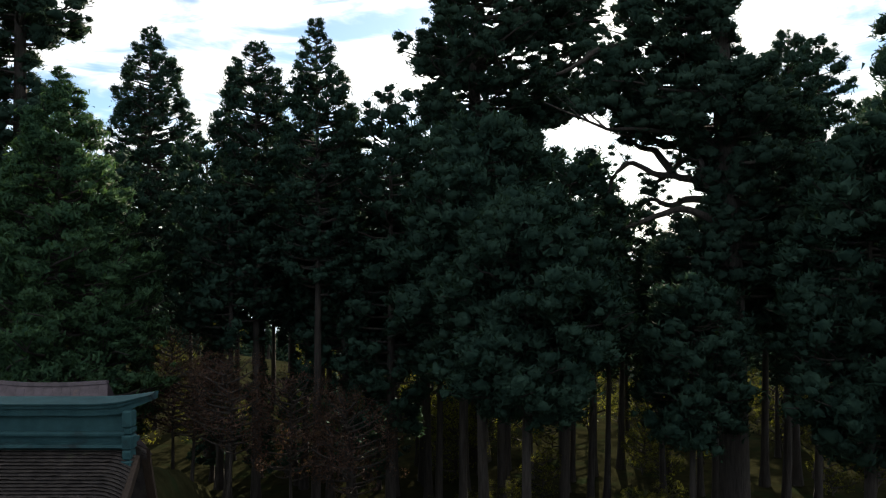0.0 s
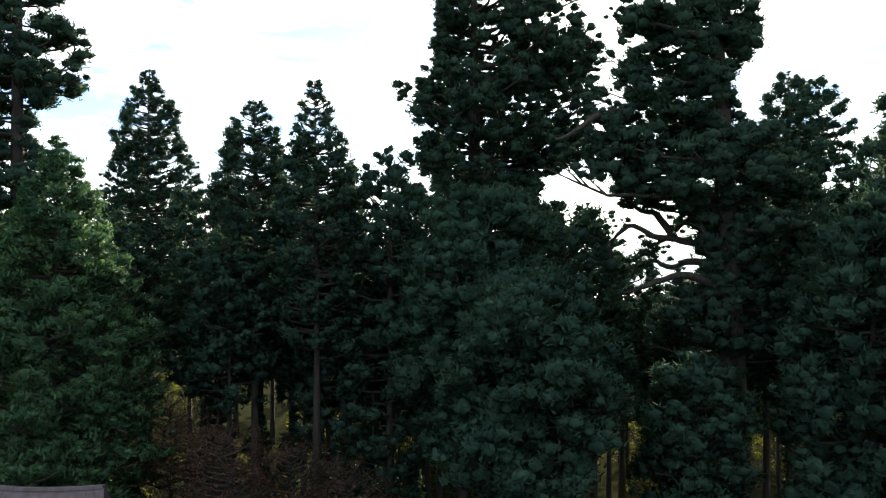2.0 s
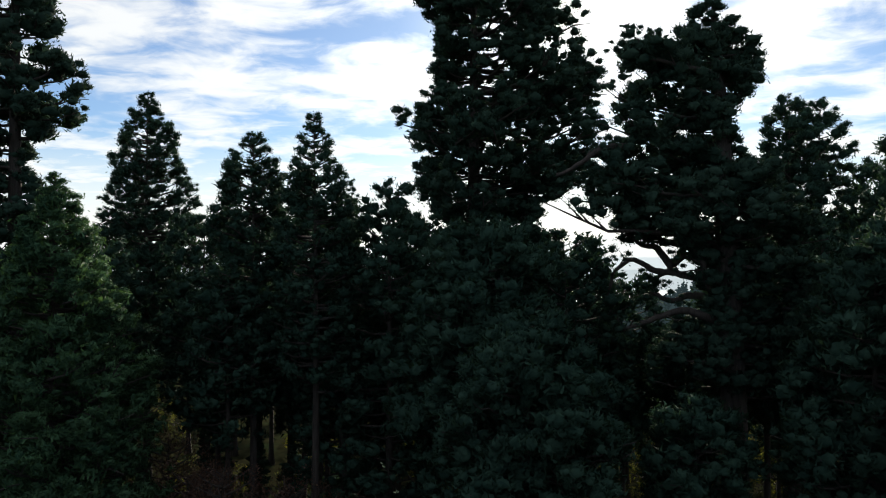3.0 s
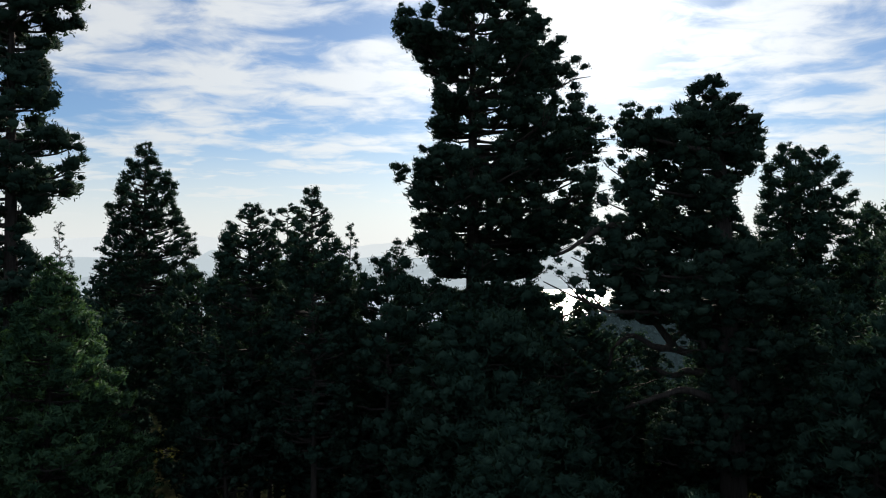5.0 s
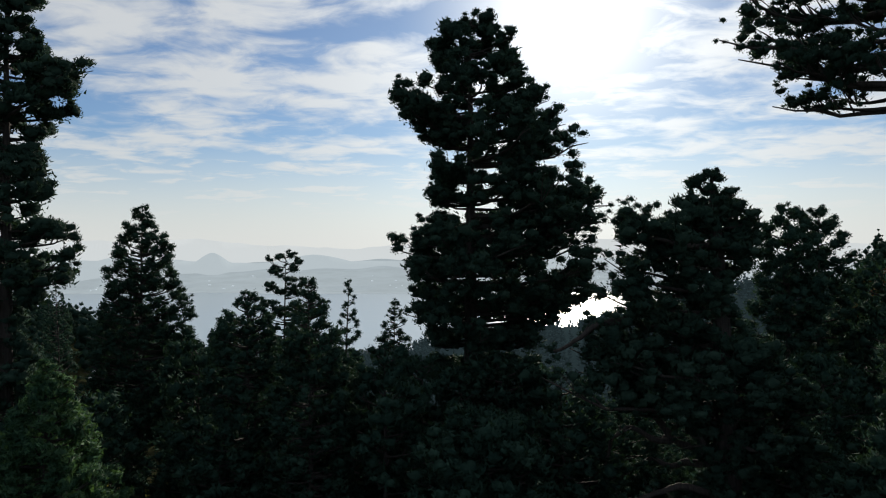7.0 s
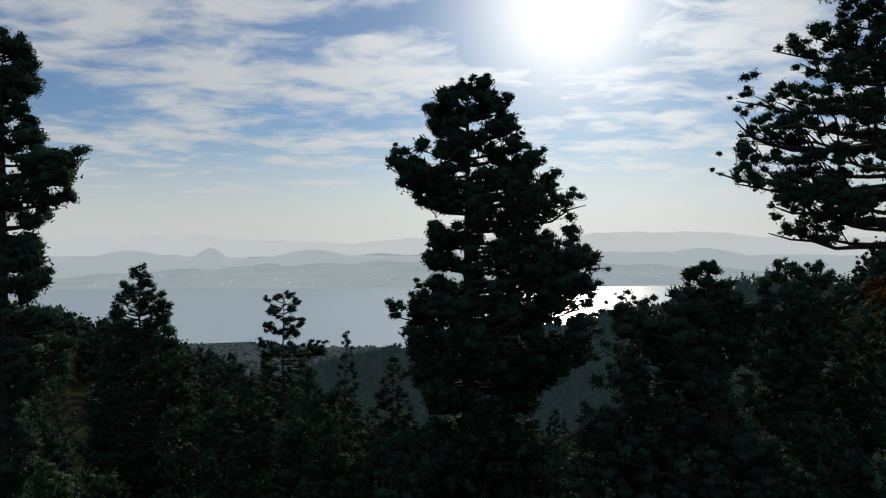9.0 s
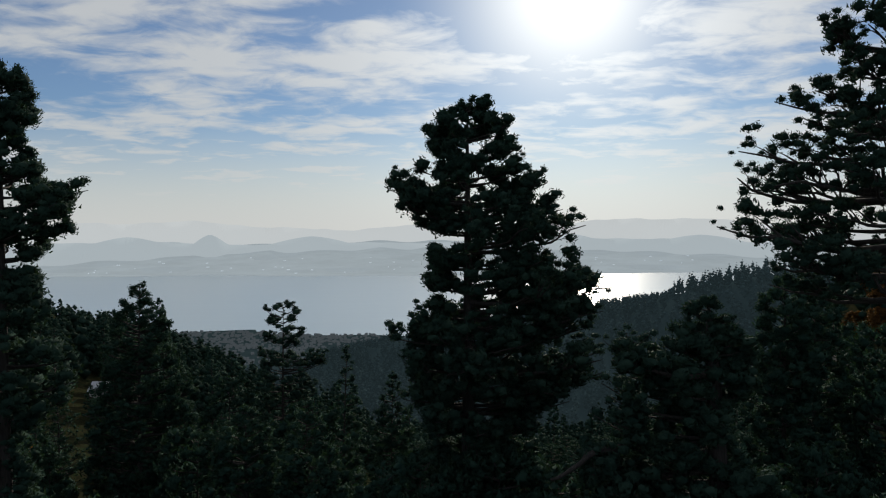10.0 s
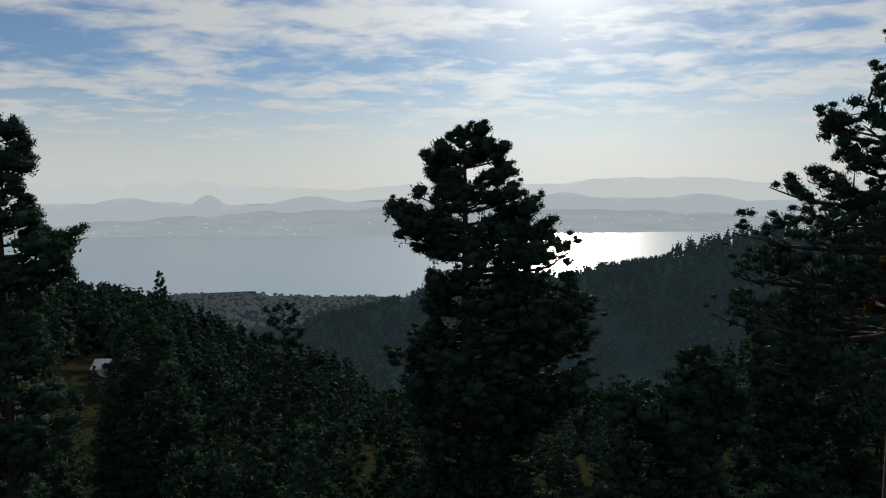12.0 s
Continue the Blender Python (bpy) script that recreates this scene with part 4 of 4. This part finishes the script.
def near_hall():
    hall = tagged(new("temple_hall"), "temple hall with a verdigris copper ridge and dark shingle roof", "temple")
    hall.location.z = -0.14
    Y, X1, X0 = 17.3, -7.15, -17.5

    def turn_up(x):
        return 0.13 * max(0.0, (x - X1 + 1.0) / 1.5) ** 2

    def beak(x):
        return 1.0 - 0.5 * max(0.0, min(1.0, (x - X1 + 0.1) / 0.6)) ** 0.7

    part("ridge_cap", profile_strip(bmesh.new(), X0, -6.64, [(Y - 0.46, 6.66), (Y - 0.46, 6.63), (Y - 0.4, 6.61), (Y - 0.4, 6.54), (Y - 0.34, 6.53), (Y - 0.34, 6.37), (Y + 0.34, 6.37), (Y + 0.34, 6.53), (Y + 0.4, 6.54), (Y + 0.4, 6.61), (Y + 0.46, 6.63), (Y + 0.46, 6.66), (Y, 6.73)], turn_up, beak), COPPER, hall, "verdigris copper ridge cap with upturned tip")
    part("ridge_box", box(bmesh.new(), X0, X1 - 0.02, Y - 0.2, Y + 0.2, 5.6, 6.4, 0.01), COPPER, hall)
    part("moulding", profile_strip(bmesh.new(), X0, X1 - 0.03, [(Y - 0.28, 6.0), (Y - 0.31, 5.95), (Y - 0.31, 5.9), (Y + 0.31, 5.9), (Y + 0.31, 5.95), (Y + 0.28, 6.0)]), COPPER, hall)
    part("moulding", profile_strip(bmesh.new(), X0, X1 - 0.03, [(Y - 0.46, 5.74), (Y - 0.48, 5.68), (Y - 0.4, 5.62), (Y + 0.4, 5.62), (Y + 0.48, 5.68), (Y + 0.46, 5.74)]), COPPER, hall)
    end = bmesh.new()
    for z0, z1, w, d in ((6.12, 6.5, 0.11, 0.47), (5.95, 6.12, 0.09, 0.42), (5.62, 5.95, 0.12, 0.48), (5.4, 5.62, 0.1, 0.5), (5.1, 5.4, 0.125, 0.54)):
        box(end, -7.1 - w, -7.1 + w, Y - d, Y - 0.16, z0 + 0.004, z1 - 0.004, 0.03)
    part("ridge_end_ornament", end, COPPER, hall, "stacked verdigris copper ridge end ornament")
    # shingle courses on both slopes, each with a ragged lower edge and a curled gable edge
    rng = np.random.default_rng(12)
    for side in (-1, 1):
        for k in range(62):
            s0, s1 = k / 62, (k + 1.3) / 62

            def at(s, x):
                drop = 3.0 * (0.72 * s + 0.28 * (1 - (1 - s) ** 2))
                flare = 0.05 * s * s
                edge = max(0.0, (x - (X1 - 0.35)) / 0.55)
                return (x + flare * max(0, (x + 9) / 2), Y + side * (0.3 + (4.2 if side < 0 else 0.6) * s), 5.62 - drop - 0.16 * edge ** 2)

            bm = bmesh.new()
            xs = np.linspace(X0, X1 + 0.2, 96)
            top = [bm.verts.new(at(s0, x)) for x in xs]
            low, under = [], []
            for x in xs:
                px, py, pz = at(min(1.05, s1 + rng.normal() * 0.0006), x)
                low.append(bm.verts.new((px, py, pz + 0.05 + rng.normal() * 0.004)))
                under.append(bm.verts.new((px, py - side * 0.05, pz + 0.012)))
            for a in range(len(xs) - 1):
                for lo, hi in ((top, low), (low, under)):
                    q = (lo[a], hi[a], hi[a + 1], lo[a + 1])
                    bm.faces.new(q if side < 0 else q[::-1])
            part("shingle_course", bm, SHINGLE, hall)
    for side in (-1, 1):
        bm = bmesh.new()
        pts = [(-6.95 + 0.3 * s, Y + side * (0.3 + (4.2 if side < 0 else 0.6) * s), 5.5 - 3.0 * (0.72 * s + 0.28 * (1 - (1 - s) ** 2))) for s in np.linspace(0, 1, 12)]
        rows = [[bm.verts.new((x + dx, y, z + dz)) for dx, dz in ((-0.12, -0.02), (0.08, -0.04), (0.08, -0.3), (-0.12, -0.3))] for x, y, z in pts]
        for a, b in zip(rows[:-1], rows[1:]):
            for i in range(4):
                bm.faces.new((a[i], b[i], b[(i + 1) % 4], a[(i + 1) % 4]))
        bmesh.ops.recalc_face_normals(bm, faces=bm.faces[:])
        part("bargeboard", bm, TIMBER, hall)
    for y0, y1 in ((Y - 3.4, Y - 3.2), (Y + 0.3, Y + 0.5)):
        part("wall", box(bmesh.new(), X0 + 0.4, X1 - 0.8, y0, y1, 0.0, 2.9), PLASTER, hall)
    for x0, x1 in ((X0 + 0.2, X0 + 0.4), (X1 - 0.8, X1 - 0.6)):
        bm = bmesh.new()
        ring = [(Y - 3.4, 0), (Y + 0.5, 0), (Y + 0.5, 2.9), (Y, 5.2), (Y - 3.4, 2.9)]
        a, b = [[bm.verts.new((x, y, z)) for y, z in ring] for x in (x0, x1)]
        bm.faces.new(a[::-1]); bm.faces.new(b)
        for i in range(5):
            bm.faces.new((a[i], a[(i + 1) % 5], b[(i + 1) % 5], b[i]))
        part("gable_wall", bm, TIMBER, hall)


def rear_hall():
    hall = tagged(new("temple_hall"), "smaller temple hall with a weathered brown copper roof", "temple")
    X1, Y = -12.6, 28.2
    for side in (-1, 1):
        for k in range(26):
            xa, xb = X1 - 0.34 * (k + 1), X1 - 0.34 * k

            def at(x, s):
                u = (X1 - x)
                sag = 0.10 * math.sin(min(1.0, u / 4.6) * math.pi) - 0.03 * max(0, u - 3.2)
                return (x + 1.5 * s * max(0.0, 1 - u / 8.8), Y + side * (3.4 if side < 0 else 0.5) * s, 5.02 - sag - 2.9 * (0.75 * s + 0.25 * (1 - (1 - s) ** 2)))

            bm = bmesh.new()
            rows = []
            for s in np.linspace(0, 1, 9):
                (ax, ay, az), (bx, by, bz) = at(xa + 0.004, s), at(xb - 0.004, s)
                rows.append([bm.verts.new(p) for p in ((ax, ay, az), (ax, ay, az + 0.02), (bx, by, bz + 0.015), (bx, by, bz))])
            for a, b in zip(rows[:-1], rows[1:]):
                for i in range(3):
                    q = (a[i], a[i + 1], b[i + 1], b[i])
                    bm.faces.new(q if side > 0 else q[::-1])
            part("panel", bm, BROWN_COPPER, hall)
    bm = bmesh.new()
    xs = np.linspace(X1 - 8.84, X1, 20)
    rows = []
    for x in xs:
        u = X1 - x
        z = 5.02 - 0.10 * math.sin(min(1.0, u / 4.6) * math.pi) + 0.03 * max(0, u - 3.2)
        rows.append([bm.verts.new((x, Y + dy, z + dz)) for dy, dz in ((-0.12, -0.06), (-0.08, 0.05), (0.08, 0.05), (0.12, -0.06))])
    for a, b in zip(rows[:-1], rows[1:]):
        for i in range(3):
            bm.faces.new((a[i], b[i], b[i + 1], a[i + 1]))
    bm.faces.new(rows[0]); bm.faces.new(rows[-1][::-1])
    part("ridge_cap", bm, BROWN_COPPER, hall)
    part("wall", box(bmesh.new(), X1 - 8.4, X1 - 1.1, Y - 2.6, Y + 0.3, 0.0, 2.4), PLASTER, hall)
    bm = bmesh.new()
    for x in (X1 - 1.1, X1 - 1.0):
        bm.faces.new([bm.verts.new((x, y, z)) for y, z in ((Y - 2.6, 2.4), (Y + 0.3, 2.4), (Y, 4.6))])
    part("gable", bm, TIMBER, hall)


near_hall()
rear_hall()


# ---- the mountain road and what stands by it ----
def mountain_road():
    road = bmesh.new()
    ys = np.linspace(150, 330, 46)
    xs = 133 + 10 * np.sin((ys - 233) * 0.03)
    rows = []
    for x, y in zip(xs, ys):
        z = float(ground_z(x, y)) + 0.6
        rows.append([road.verts.new((x + dx, y, z + dz)) for dx, dz in ((-4.2, -1.5), (-4.0, 0), (4.0, 0), (4.2, -1.5))])
    for a, b in zip(rows[:-1], rows[1:]):
        for i in range(3):
            road.faces.new((a[i], a[i + 1], b[i + 1], b[i]))
    ob = part("road", road, ASPHALT, None)
    tagged(ob, "grey asphalt road winding along the slope", "road", kind="structure")


mountain_road()
for k, (x, y, h, r) in enumerate([(141, 238, 11, 5.0), (148, 247, 12, 5.5), (150, 236, 12, 5.0), (144, 258, 10, 4.5), (154, 262, 12, 5.5)]):
    z = float(ground_z(x, y))
    tree("autumn_tree", "broad tree in rusty orange autumn leaf", "tree", x, y, z + h, r, 0.15, dome, 40, 400 + k, trunk=0.25, leaf=AUTUMN, leaves=30, tuft=(0.8, 1.3), width=0.3, length=0.4,
         rise=0.3, group="autumn trees by the road", sides=6, dense=0.7)
tree("autumn_tree", "small orange autumn tree among the cedars", "tree", -47.5, 84.0, 16.0, 3.0, 0.3, dome, 30, 410, trunk=0.2, leaf=AUTUMN, leaves=30, tuft=(0.5, 0.8), width=0.3, length=0.4, rise=0.3)


def slope_house():
    x, y = HOUSE
    z = float(ground_z(x, y)) + 3.9
    house = tagged(new("hillside_house"), "small house with a pale metal roof on the slope", "house")
    part("wall", box(bmesh.new(), x - 2.0, x + 2.0, y - 3, y + 3, z - 5.6, z - 1.2), PLASTER, house)
    bm = bmesh.new()
    a, b = [[bm.verts.new((xx, yy, zz)) for yy, zz in ((y - 3.6, z - 1.3), (y, z + 0.9), (y + 3.6, z - 1.3), (y + 3.6, z - 1.5), (y, z + 0.7), (y - 3.6, z - 1.5))] for xx in (x - 2.4, x + 2.4)]
    for i in range(6):
        bm.faces.new((a[i], b[i], b[(i + 1) % 6], a[(i + 1) % 6]))
    bm.faces.new(a[::-1]); bm.faces.new(b)
    part("roof", bm, PALE_METAL, house)


PALE_METAL = material("pale_sheet_metal", (0.55, 0.57, 0.58), (0.7, 0.72, 0.73), scale=1.0, rough=0.35, gloss=0.5)
slope_house()
